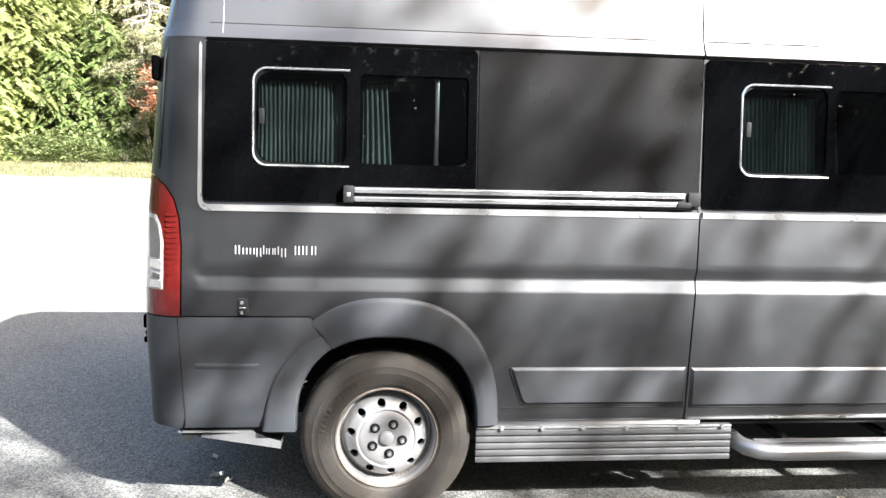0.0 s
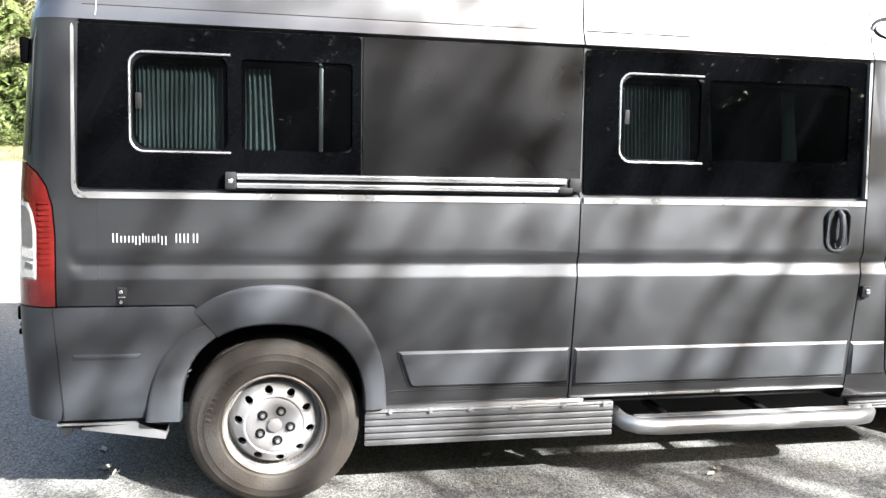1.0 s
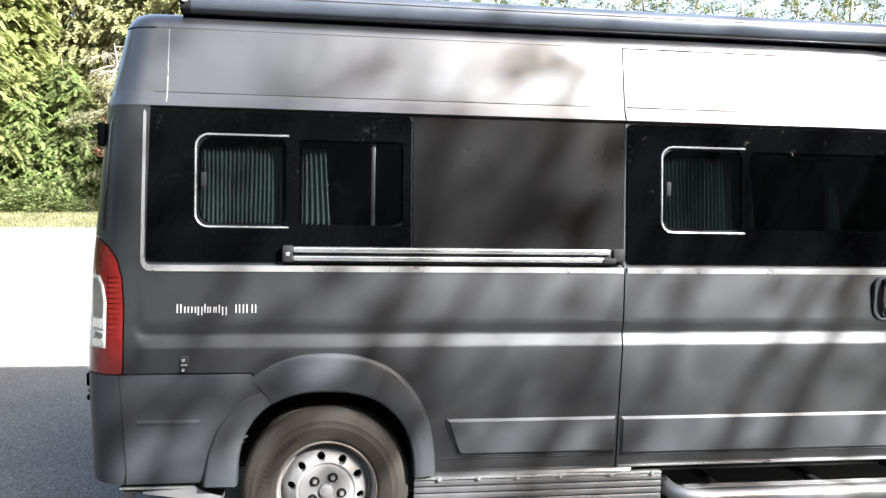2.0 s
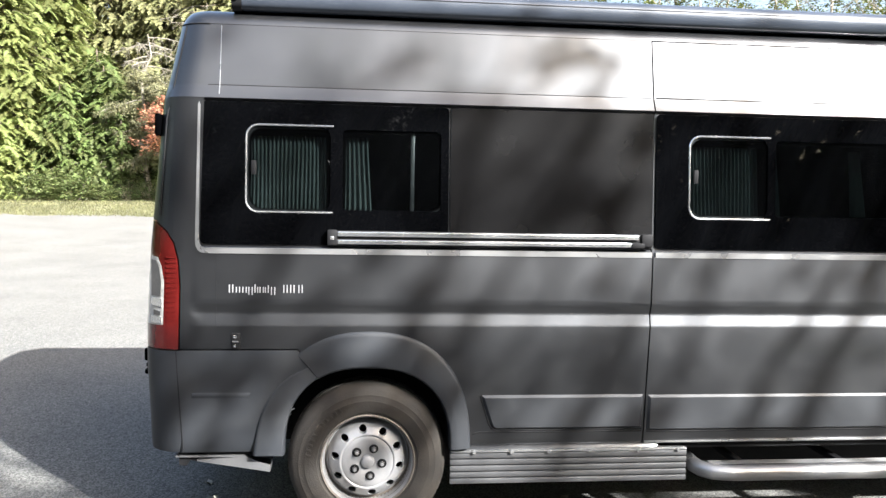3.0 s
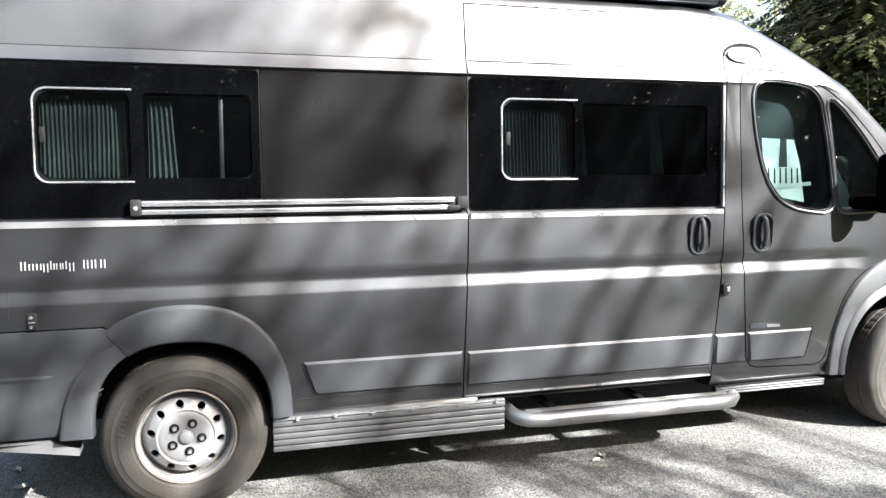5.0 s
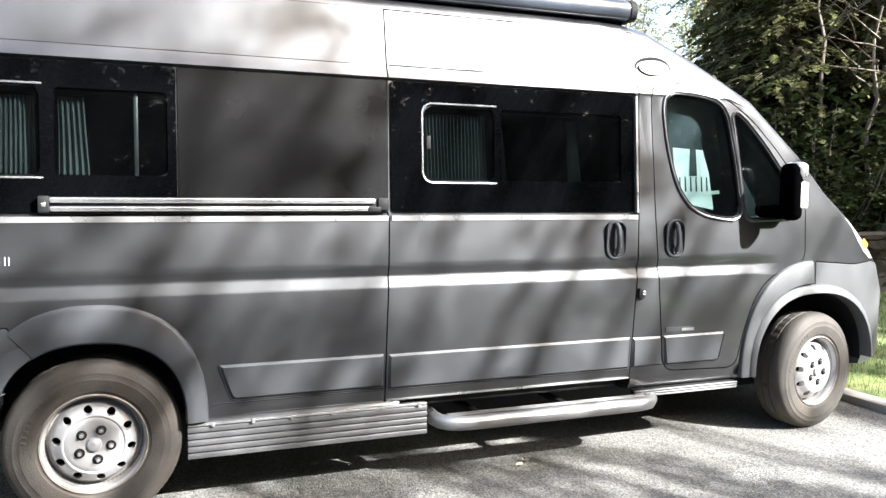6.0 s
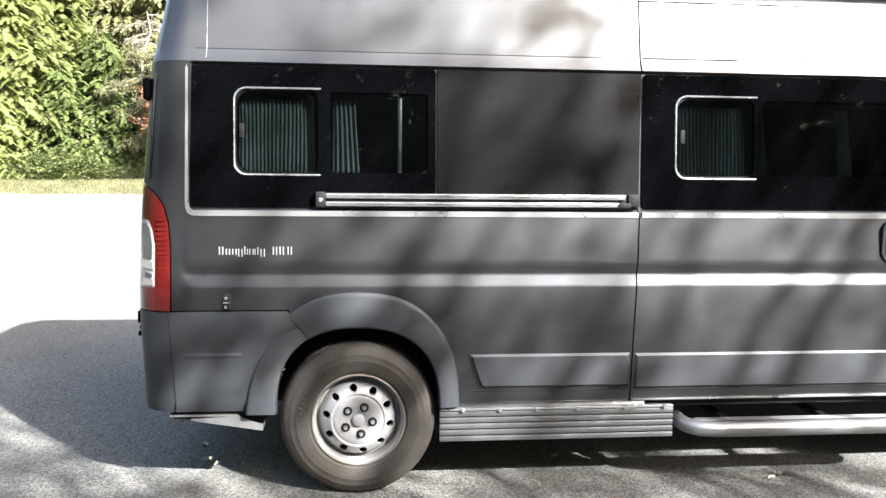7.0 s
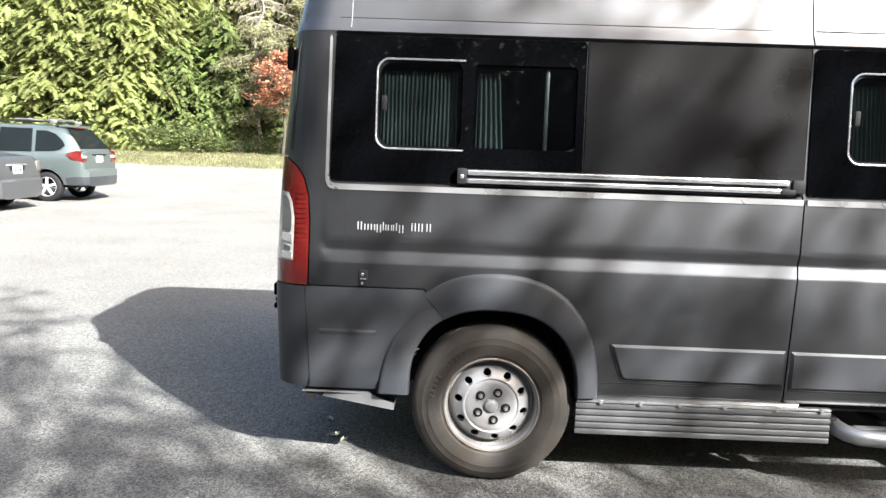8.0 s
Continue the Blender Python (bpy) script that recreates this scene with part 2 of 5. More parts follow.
def prism(poly, y0, y1, bm=None):
    """A solid with the outline poly in x and z, from y0 to y1."""
    bm = bm or bmesh.new()
    a = [bm.verts.new((x, y0, z)) for x, z in poly]
    b = [bm.verts.new((x, y1, z)) for x, z in poly]
    n = len(poly)
    bm.faces.new(a)
    bm.faces.new(b[::-1])
    for i in range(n):
        bm.faces.new((a[i], b[i], b[(i + 1) % n], a[(i + 1) % n]))
    bmesh.ops.recalc_face_normals(bm, faces=bm.faces)
    return bm


def rounded(x0, x1, z0, z1, r, n=6, corners=(1, 1, 1, 1)):
    """A rounded outline; corners: bottom left, bottom right, top right, top left."""
    out = []
    for k, (cx, cz, a) in enumerate(((x0 + r, z0 + r, 180), (x1 - r, z0 + r, 270), (x1 - r, z1 - r, 0), (x0 + r, z1 - r, 90))):
        if corners[k]:
            out += [(cx + r * math.cos(radians(a + 90 * i / n)), cz + r * math.sin(radians(a + 90 * i / n))) for i in range(n + 1)]
        else:
            out.append(((x0, z0), (x1, z0), (x1, z1), (x0, z1))[k])
    return out


def sweep(pts, radius, sides=8, bm=None, closed=False, taper=None):
    """A round bar along points."""
    bm = bm or bmesh.new()
    P = [Vector(p) for p in pts]
    rings = []
    side = None
    for i, p in enumerate(P):
        t = ((P[(i + 1) % len(P)] if closed or i < len(P) - 1 else p) - (P[i - 1] if closed or i else p)).normalized()
        if side is None:
            side = t.orthogonal().normalized()
        side = (side - t * side.dot(t)).normalized()
        up = t.cross(side)
        r = radius if taper is None else radius * taper[i]
        rings.append([bm.verts.new(p + (side * math.cos(2 * math.pi * k / sides) + up * math.sin(2 * math.pi * k / sides)) * r) for k in range(sides)])
    n = len(rings)
    for i in range(n if closed else n - 1):
        a, b = rings[i], rings[(i + 1) % n]
        for k in range(sides):
            bm.faces.new((a[k], a[(k + 1) % sides], b[(k + 1) % sides], b[k]))
    if not closed:
        bm.faces.new(rings[0][::-1])
        bm.faces.new(rings[-1])
    return bm


def revolve(profile, n=48, bm=None, centre=(0, 0, 0), closed=True):
    """Turns (radius, y) round the y axis through centre."""
    bm = bm or bmesh.new()
    c = Vector(centre)
    rings = [[bm.verts.new(c + Vector((r * math.cos(2 * math.pi * k / n), y, r * math.sin(2 * math.pi * k / n)))) for k in range(n)] for r, y in profile]
    m = len(rings)
    for i in range(m if closed else m - 1):
        a, b = rings[i], rings[(i + 1) % m]
        for k in range(n):
            bm.faces.new((a[k], a[(k + 1) % n], b[(k + 1) % n], b[k]))
    return bm


def cut(me, cutter, op):
    """The mesh that is left of me after the boolean op with the bmesh cutter (which is kept)."""
    bmesh.ops.recalc_face_normals(cutter, faces=cutter.faces)
    cm = bpy.data.meshes.new("cutter")
    cutter.to_mesh(cm)
    a, b = new("work", me), new("work_cutter", cm)
    mod = a.modifiers.new("cut", "BOOLEAN")
    mod.operation, mod.object, mod.solver = op, b, "EXACT"
    bpy.context.view_layer.update()
    res = bpy.data.meshes.new_from_object(a.evaluated_get(bpy.context.evaluated_depsgraph_get()))
    bpy.data.objects.remove(a)
    bpy.data.objects.remove(b)
    bpy.data.meshes.remove(cm)
    return res


def dressed(me, mat, sharp=20):
    """A cut mesh with one material and its edges set."""
    bm = bmesh.new()
    bm.from_mesh(me)
    for f in bm.faces:
        f.material_index = 0
    me.materials.clear()
    finish(bm, sharp)
    bm.to_mesh(me)
    bm.free()
    me.materials.append(mat)
    return me


# the ground
def ground_height(x, y):
    return min(2.4, 0.050 * max(0.0, y - 16.0))


def ground_sheet(name, mat, x0, x1, y0, y1, nx, ny, lift, label, ragged=0.0):
    bm, rng = bmesh.new(), random.Random(7)
    vs = [[bm.verts.new((x0 + (x1 - x0) * i / nx, y0 + (y1 - y0) * j / ny, ground_height(0, y0 + (y1 - y0) * j / ny) + lift)) for i in range(nx + 1)] for j in range(ny + 1)]
    for i, v in enumerate(vs[-1]):
        v.co.y += ragged * (0.5 * math.sin(i * 0.31) + 0.3 * math.sin(i * 0.83 + 1) + rng.uniform(-0.45, 0.45))
        v.co.z = ground_height(0, v.co.y) + lift
    for j in range(ny):
        for i in range(nx):
            bm.faces.new((vs[j][i], vs[j][i + 1], vs[j + 1][i + 1], vs[j + 1][i]))
    return tagged(new(name, to_mesh(name, bm, mat)), label, "ground", kind="structure")


ground_sheet("ground", GRASS_SOIL, -900, 900, -300, 1500, 4, 360, -0.15, "dry grassy ground round the parking lot")
ground_sheet("grass", GRASS_SOIL, -60, 30, 25.0, 60.5, 10, 71, -0.02, "strip of dry sunlit grass before the trees")
ground_sheet("grass", GREEN_GRASS, 5.0, 40, -40.0, 30.0, 10, 70, 0.045, "mown grass beyond the kerb")
ground_sheet("road", ASPHALT, -60, 4.92, -40, 26.5, 240, 133, 0.0, "worn sunlit asphalt of a parking lot", 0.5)

kerb = thing("kerb", 4.98, 0.0, 0.0, "weathered concrete kerb between asphalt and grass", "kerb", kind="structure")
for k in range(24):
    part("kerb_stone", box(4.90, 5.06, -14 + k * 1.5, -12.512 + k * 1.5, -0.1, 0.055, 0.012), CONCRETE, kerb)

# the van: shell as stations along x
VAN_MID = 1.025
SIDE = [(0.10, 0.360), (0.034, 0.375), (0.014, 0.425), (0.0, 0.470), (0.0, 0.600), (-0.002, 0.800), (-0.006, 1.001), (-0.0045, 1.009), (-0.002, 1.017), (0.009, 1.055), (0.0115, 1.064), (0.011, 1.071), (0.003, 1.097), (-0.0005, 1.111), (0.001, 1.135), (0.016, 1.335), (0.048, 1.368), (0.092, 2.022), (0.074, 2.034), (0.100, 2.086), (0.104, 2.100), (0.155, 2.370)]
ROOF = [(0.160, 2.388), (0.170, 2.405), (0.185, 2.421), (0.206, 2.435), (0.234, 2.447), (0.275, 2.458), (0.34, 2.468), (0.45, 2.479), (0.70, 2.495), (VAN_MID, 2.502)]
PLAIN = {16: (0.019, 1.368), 17: (0.076, 2.022)}
PLAIN.update({k: (0.016 * (SIDE[k][1] - 1.001) / 0.334, SIDE[k][1]) for k in range(6, 15)})
REAR_TURN = [(-0.84 - 0.19 * math.sin(radians(a)), 0.16 * (1 - math.cos(radians(a)))) for a in range(90, -1, -9)]
EDGE_X = [p[0] for p in REAR_TURN] + [-0.815, -0.80, -0.785, -0.770, -0.745, -0.72, -0.69, -0.65, -0.6, -0.2, 0.3, 0.9, 1.5, 2.1, 2.6, 2.785, 2.80, 2.92, 3.1, 3.25, 3.45, 3.625, 3.8, 4.0, 4.1, 4.21, 4.32, 4.43, 4.58, 4.72, 4.80, 4.88, 4.95, 5.0]


def crest(x):
    return float(np.interp(x, [2.70, 2.92, 3.25, 3.625, 4.0, 4.21, 4.43, 4.60, 4.72, 4.80, 4.88, 4.95, 5.0], [2.502, 2.462, 2.31, 2.105, 1.79, 1.57, 1.40, 1.25, 1.13, 1.05, 0.97, 0.87, 0.72]))


def inset(x):
    return float(np.interp(x, [p[0] for p in REAR_TURN] + [3.7, 4.2, 4.43, 4.6, 4.72, 4.88, 4.95, 5.0], [p[1] for p in REAR_TURN] + [0.0, 0.012, 0.028, 0.05, 0.085, 0.18, 0.30, 0.48]))


def side_y(x, z, recessed=True):
    """How far in the van's flank lies at x and height z."""
    pts = [p if recessed or k not in PLAIN else PLAIN[k] for k, p in enumerate(SIDE)]
    return float(np.interp(z, [p[1] for p in pts], [p[0] for p in pts])) + inset(x)


def van_ring(x):
    depth = float(np.interp(x, [-0.815, -0.80, -0.785, -0.77, -0.745, 3.62, 3.8], [0, 0.1, 0.5, 0.85, 1, 1, 0]))
    pts = []
    for k, p in enumerate(SIDE):
        if k in (16, 17) and not -0.775 < x < 2.79:
            p = PLAIN[k]
        elif 6 <= k <= 14:
            p = (PLAIN[k][0] + (p[0] - PLAIN[k][0]) * depth, p[1])
        pts.append(p)
    top = crest(x)
    drop = 2.502 - top
    lid = 2.37 - drop
    zs, ys = [p[1] for p in pts], [p[0] for p in pts]
    ring = [(float(np.interp(min(z, lid), zs, ys)), min(z, lid)) for y, z in pts]
    ye = ring[-1][0]
    ring += [(y - 0.155 + ye, z - drop) for y, z in ROOF[:-1]] + [(VAN_MID, top)]
    out = []
    for y, z in ring:
        yy = y + inset(x) * (VAN_MID - y) / VAN_MID
        lean = float(np.interp(z, [0.5, 0.9, 1.47, 1.94, 2.38, 2.5], [0.02, 0.0, 0.025, 0.055, 0.14, 0.19])) * float(np.interp(x, [-1.03, -0.84, -0.7], [1, 0.6, 0]))
        out.append((x + lean, yy, z))
    return out


def van_shell():
    bm = bmesh.new()
    rings = []
    for x in EDGE_X:
        half = van_ring(x)
        full = half + [(px, 2 * VAN_MID - py, pz) for px, py, pz in half[-2::-1]]
        rings.append([bm.verts.new(p) for p in full])
    n = len(rings[0])
    for a, b in zip(rings, rings[1:]):
        for k in range(n):
            q = [a[k], a[(k + 1) % n], b[(k + 1) % n], b[k]]
            bm.faces.new(q)
    for ring in (rings[0], rings[-1]):
        c = sum((v.co for v in ring), Vector()) / n
        m = bm.verts.new(c)
        for k in range(n):
            bm.faces.new((ring[k], ring[(k + 1) % n], m))
    bmesh.ops.remove_doubles(bm, verts=bm.verts, dist=0.0004)
    bmesh.ops.dissolve_degenerate(bm, dist=0.0003, edges=bm.edges)
    bmesh.ops.triangulate(bm, faces=[f for f in bm.faces if len(f.verts) > 3])
    bmesh.ops.recalc_face_normals(bm, faces=bm.faces)
    me = bpy.data.meshes.new("shell")
    bm.to_mesh(me)
    bm.free()
    return me


def arch(cx, cz, a, b, p, n=28, floor=-0.1):
    """Outline of a wheel opening."""
    pts = []
    for i in range(n + 1):
        t = math.pi * i / n
        c, s = math.cos(t), math.sin(t)
        pts.append((cx + a * abs(c) ** (2 / p) * (1 if c >= 0 else -1), cz + b * abs(s) ** (2 / p)))
    return pts + [(cx - a, floor), (cx + a, floor)]


def grown(poly, d):
    """The outline moved outwards by d."""
    n = len(poly)
    area = sum(poly[i][0] * poly[(i + 1) % n][1] - poly[(i + 1) % n][0] * poly[i][1] for i in range(n))
    s = 1 if area > 0 else -1
    out = []
    for i in range(n):
        p0, p1, p2 = Vector(poly[i - 1]), Vector(poly[i]), Vector(poly[(i + 1) % n])
        d1, d2 = (p1 - p0).normalized(), (p2 - p1).normalized()
        n1, n2 = Vector((d1.y, -d1.x)) * s, Vector((d2.y, -d2.x)) * s
        m = (n1 + n2)
        m = m / max(0.3, m.dot(n1)) if m.length > 1e-6 else n1
        out.append((p1.x + m.x * d, p1.y + m.y * d))
    return out


def softened(poly, reach=0.05):
    """The outline with its corners cut twice."""
    for most in (reach, reach * 0.45):
        out = []
        for i, p in enumerate(poly):
            p = Vector(p)
            for q in (Vector(poly[i - 1]), Vector(poly[(i + 1) % len(poly)])):
                d = q - p
                out.append(tuple(p + d.normalized() * min(most, d.length * 0.3)))
        poly = out
    return poly


van = thing("camper_van", 2.0, VAN_MID, 0.0, "dark charcoal high-roof camper van parked on asphalt", "van")
shell = van_shell()
REAR_ARCH = arch(0.0, 0.43, 0.40, 0.386, 2.4)
FRONT_ARCH = arch(4.11, 0.41, 0.485, 0.47, 2.4)
for poly in (REAR_ARCH, FRONT_ARCH):
    c = prism(poly, -0.3, 2.4)
    shell = cut(shell, c, "DIFFERENCE")
    c.free()
# open space under the sliding door and behind the bumper corner
for c in (box(1.40, 2.77, -0.3, 0.16, 0.2, 0.438), box(-1.3, -0.36, -0.3, 0.6, 0.2, 0.418)):
    shell = cut(shell, c, "DIFFERENCE")
    c.free()
# cab interior
c = box(2.98, 4.05, 0.17, 1.88, 0.95, 2.28)
shell = cut(shell, c, "DIFFERENCE")
c.free()

LAMP = [(-1.12, 1.50), (-0.972, 1.468), (-0.915, 1.425), (-0.881, 1.375), (-0.860, 1.30), (-0.852, 1.185), (-0.855, 0.897), (-1.12, 0.897)]
BUMPER = [(-1.12, 0.893), (-0.325, 0.893), (-0.225, 0.778), (-0.225, 0.30), (-1.12, 0.30)]
SLIDER = [(1.324, 0.442), (2.752, 0.442), (2.762, 0.60), (2.785, 1.06), (2.797, 1.36), (2.812, 2.03), (2.812, 2.08), (2.80, 2.372), (1.354, 2.372), (1.354, 2.03), (1.348, 1.36)]
CAB_DOOR = [(2.985, 0.47), (2.965, 0.70), (2.93, 1.06), (2.915, 1.35), (2.905, 1.75), (2.90, 2.03), (2.93, 2.085), (3.05, 2.11), (3.25, 2.085), (3.45, 2.02), (3.62, 1.91), (3.80, 1.74), (3.96, 1.56), (4.02, 1.44), (4.02, 1.06), (3.88, 1.04), (3.72, 0.97), (3.62, 0.85), (3.55, 0.66), (3.50, 0.45)]
CAB_DOOR = softened(CAB_DOOR, 0.04)
NOSE = [(4.118, 1.062), (4.47, 1.035), (4.64, 1.05), (5.1, 0.97), (5.1, 0.2), (4.118, 0.2)]
pieces = {}
for key, poly, depth in (("tail_lamp", LAMP, 0.33), ("bumper", BUMPER, 0.5), ("sliding_door", SLIDER, 0.19), ("cab_door", CAB_DOOR, 0.165), ("front_bumper", NOSE, 2.4)):
    c = prism(poly, -0.3, depth)
    pieces[key] = cut(shell, c, "INTERSECT")
    c.free()
    c = prism(grown(poly, 0.007), -0.3, depth + 0.004)
    shell = cut(shell, c, "DIFFERENCE")
    c.free()

# pockets behind the window panes
REAR_PANE = rounded(-0.555, 0.34, 1.535, 1.905, 0.06)
FRONT_PANE = rounded(1.535, 2.72, 1.535, 1.905, 0.06)
c = prism(REAR_PANE, -0.3, 0.30)
shell = cut(shell, c, "DIFFERENCE")
c.free()
c = prism(FRONT_PANE, -0.3, 0.30)
pieces["sliding_door"] = cut(pieces["sliding_door"], c, "DIFFERENCE")
shell = cut(shell, c, "DIFFERENCE")
c.free()
CAB_PANE = [(3.12, 1.45), (3.20, 1.385), (3.32, 1.35), (3.525, 1.335), (3.475, 1.70), (3.41, 2.0), (3.25, 2.035), (3.10, 2.045), (3.025, 2.035), (2.99, 1.99), (3.0, 1.85), (3.02, 1.72), (3.06, 1.56)]
QUARTER = [(3.555, 1.335), (3.93, 1.345), (3.96, 1.42), (3.86, 1.58), (3.70, 1.77), (3.56, 1.91), (3.475, 1.965), (3.515, 1.70)]
CAB_PANE, QUARTER = softened(CAB_PANE), softened(QUARTER, 0.03)
for poly in (CAB_PANE, QUARTER):
    c = prism(poly, -0.3, 0.4)
    pieces["cab_door"] = cut(pieces["cab_door"], c, "DIFFERENCE")
    c.free()

HEAD = [(4.36, 1.36), (4.46, 1.46), (4.84, 1.15), (4.82, 1.06), (4.62, 1.07), (4.55, 1.12)]
c = prism(HEAD, -0.2, 0.42)
headlamp = part("headlamp", dressed(cut(shell, c, "INTERSECT"), HEADGLASS), HEADGLASS, van, "clear swept-back headlamp")
c.free()
c = prism([(-1.12, 1.005), (-0.925, 1.005), (-0.922, 1.20), (-0.935, 1.27), (-0.955, 1.31), (-1.12, 1.33)], -0.2, 0.4)
reverse_lens = cut(pieces["tail_lamp"], c, "INTERSECT")
pieces["tail_lamp"] = cut(pieces["tail_lamp"], c, "DIFFERENCE")
c.free()
tail_lamp = part("tail_lamp", dressed(pieces["tail_lamp"], RED), RED, van, "tall red tail lamp with a clear lower lens")
part("reversing_lens", dressed(reverse_lens, CLEAR), CLEAR, tail_lamp, "clear reversing lens")
c = prism(grown(HEAD, 0.006), -0.2, 0.426)
shell = cut(shell, c, "DIFFERENCE")
c.free()
part("body", dressed(shell, PAINT), PAINT, van)
rear_bumper = part("bumper", dressed(pieces["bumper"], PLASTIC), PLASTIC, van, "grey moulded plastic bumper corner")
part("front_bumper", dressed(pieces["front_bumper"], LIT_PLASTIC), LIT_PLASTIC, van, "grey plastic front bumper")
sliding_door = part("sliding_door", dressed(pieces["sliding_door"], PAINT), PAINT, van, "charcoal sliding door")
cab_door = part("cab_door", dressed(pieces["cab_door"], PAINT), PAINT, van, "charcoal cab door")


def on_side(poly, out, thick, recessed=True, bm=None):
    """A slab with the outline poly that follows the lean of the flank, its face out metres proud of it."""
    bm = bm or bmesh.new()
    a = [bm.verts.new((x, side_y(x, z, recessed) - out, z)) for x, z in poly]
    b = [bm.verts.new((x, side_y(x, z, recessed) - out + thick, z)) for x, z in poly]
    n = len(poly)
    bm.faces.new(a)
    bm.faces.new(b[::-1])
    for i in range(n):
        bm.faces.new((a[i], b[i], b[(i + 1) % n], a[(i + 1) % n]))
    return bm


def chamfered(poly, out, shrink, recessed=True, tilt=0.0):
    """A raised panel with sloping edges on the flank, its face tilted up."""
    bm = bmesh.new()
    top = max(z for x, z in poly)
    a = [bm.verts.new((x, side_y(x, z, recessed) - out - tilt * (top - z), z)) for x, z in grown(poly, -shrink)]
    b = [bm.verts.new((x, side_y(x, z, recessed) + 0.001, z)) for x, z in poly]
    bm.faces.new(a)
    n = len(poly)
    for i in range(n):
        bm.faces.new((a[i], b[i], b[(i + 1) % n], a[(i + 1) % n]))
    bm.faces.new(b[::-1])
    return bm


def slab_with_holes(poly, holes, out, thick):
    bm = on_side(poly, out, thick)
    finish(bm)
    me = bpy.data.meshes.new("slab")
    bm.to_mesh(me)
    bm.free()
    for h in holes:
        c = prism(h, -0.3, 0.5)
        me = cut(me, c, "DIFFERENCE")
        c.free()
    return me


# dark side glass
REAR_SLIDE = rounded(-0.565, -0.185, 1.522, 1.918, 0.055)
REAR_FIXED = rounded(-0.13, 0.325, 1.535, 1.905, 0.02)
FRONT_SLIDE = rounded(1.528, 1.925, 1.522, 1.918, 0.055)
FRONT_FIXED = rounded(1.965, 2.70, 1.535, 1.905, 0.02)
rear_glass = part("side_window", dressed(slab_with_holes(rounded(-0.766, 0.362, 1.374, 2.018, 0.02), (REAR_SLIDE, REAR_FIXED), 0.008, 0.006), BLACK_GLOSS), BLACK_GLOSS, van, "black glossy side glass with a sliding pane")
front_glass = part("side_window", dressed(slab_with_holes(rounded(1.362, 2.782, 1.374, 2.018, 0.02), (FRONT_SLIDE, FRONT_FIXED), 0.008, 0.006), BLACK_GLOSS), BLACK_GLOSS, van, "black glossy door glass with a sliding pane")
part("blank_panel", on_side([(0.370, 1.374), (1.345, 1.374), (1.345, 2.018), (0.370, 2.018)], 0.007, 0.006), PANEL, van, "painted charcoal panel between the windows")


def pleats(x0, x1, z0, z1, y, waves, depth, gather=0.0):
    bm = bmesh.new()
    n = waves * 8
    rows = 6
    grid = []
    for j in range(rows + 1):
        f = j / rows
        grid.append([bm.verts.new((x0 + (x1 - x0) * i / n + 0.002 * math.sin(3 * f + i * 0.05), y + 0.04 * f + depth * math.sin(2 * math.pi * i / 8 + 0.2 * math.sin(i * 0.11)) + 0.0015 * math.sin(i * 0.23 + 2 * f), z0 + (z1 - z0) * f)) for i in range(n + 1)])
    for row in grid:
        for v in row:
            v.co.x -= (v.co.x - x0) * gather * (v.co.z - z0) / (z1 - z0)
    for j in range(rows):
        for i in range(n):
            bm.faces.new((grid[j][i], grid[j][i + 1], grid[j + 1][i + 1], grid[j + 1][i]))
    return bm


for owner, slide, fixed in ((rear_glass, REAR_SLIDE, REAR_FIXED), (front_glass, FRONT_SLIDE, FRONT_FIXED)):
    x0, x1 = min(p[0] for p in slide), max(p[0] for p in slide)
    part("pane", on_side(grown(slide, 0.004), 0.001, 0.003), GLASS, owner)
    part("pane", on_side(grown(fixed, 0.004), 0.001, 0.003), GLASS, owner)
    # bright frame: open at the front
    left = rounded(x0, x1 + 0.4, 1.522, 1.918, 0.055)
    left = [p for p in left if p[0] < x0 + 0.0551]
    lower = [p for p in left if p[1] < 1.72]
    upper = [p for p in left if p[1] >= 1.72]
    line = [(x1 + 0.012, 1.918)] + sorted(upper, key=lambda p: -p[1]) + sorted(lower, key=lambda p: -p[1]) + [(x1 + 0.012, 1.522)]
    part("window_frame", sweep([(x, side_y(x, z) - 0.009, z) for x, z in line], 0.0050, 6), CHROME, owner, "thin bright metal frame")
    part("latch", box(x0 + 0.022, x0 + 0.045, side_y(x0, 1.71) - 0.012, side_y(x0, 1.71) + 0.006, 1.69, 1.755, 0.004), BLACK, owner)
    part("curtain", pleats(x0 + 0.012, x1 - 0.022, 1.525, 1.872, side_y(x0, 1.53) + 0.05, 19, 0.009), CURTAIN, owner, "pleated grey-green curtain")
    if owner is rear_glass:
        part("curtain", pleats(-0.118, 0.004, 1.53, 1.872, side_y(0, 1.53) + 0.05, 5, 0.012, 0.14), CURTAIN, owner, "narrow gathered grey-green curtain")
        part("curtain_track", box(0.186, 0.204, 0.10, 0.112, 1.535, 1.90, 0.003), ALU, owner)

part("curtain", pleats(1.975, 2.028, 1.535, 1.872, side_y(1.9, 1.53) + 0.07, 3, 0.012, 0.3), CURTAIN, front_glass, "narrow gathered grey-green curtain")
part("curtain", pleats(2.455, 2.535, 1.535, 1.872, side_y(1.9, 1.53) + 0.15, 4, 0.012, 0.3), CURTAIN, front_glass, "narrow gathered grey-green curtain")

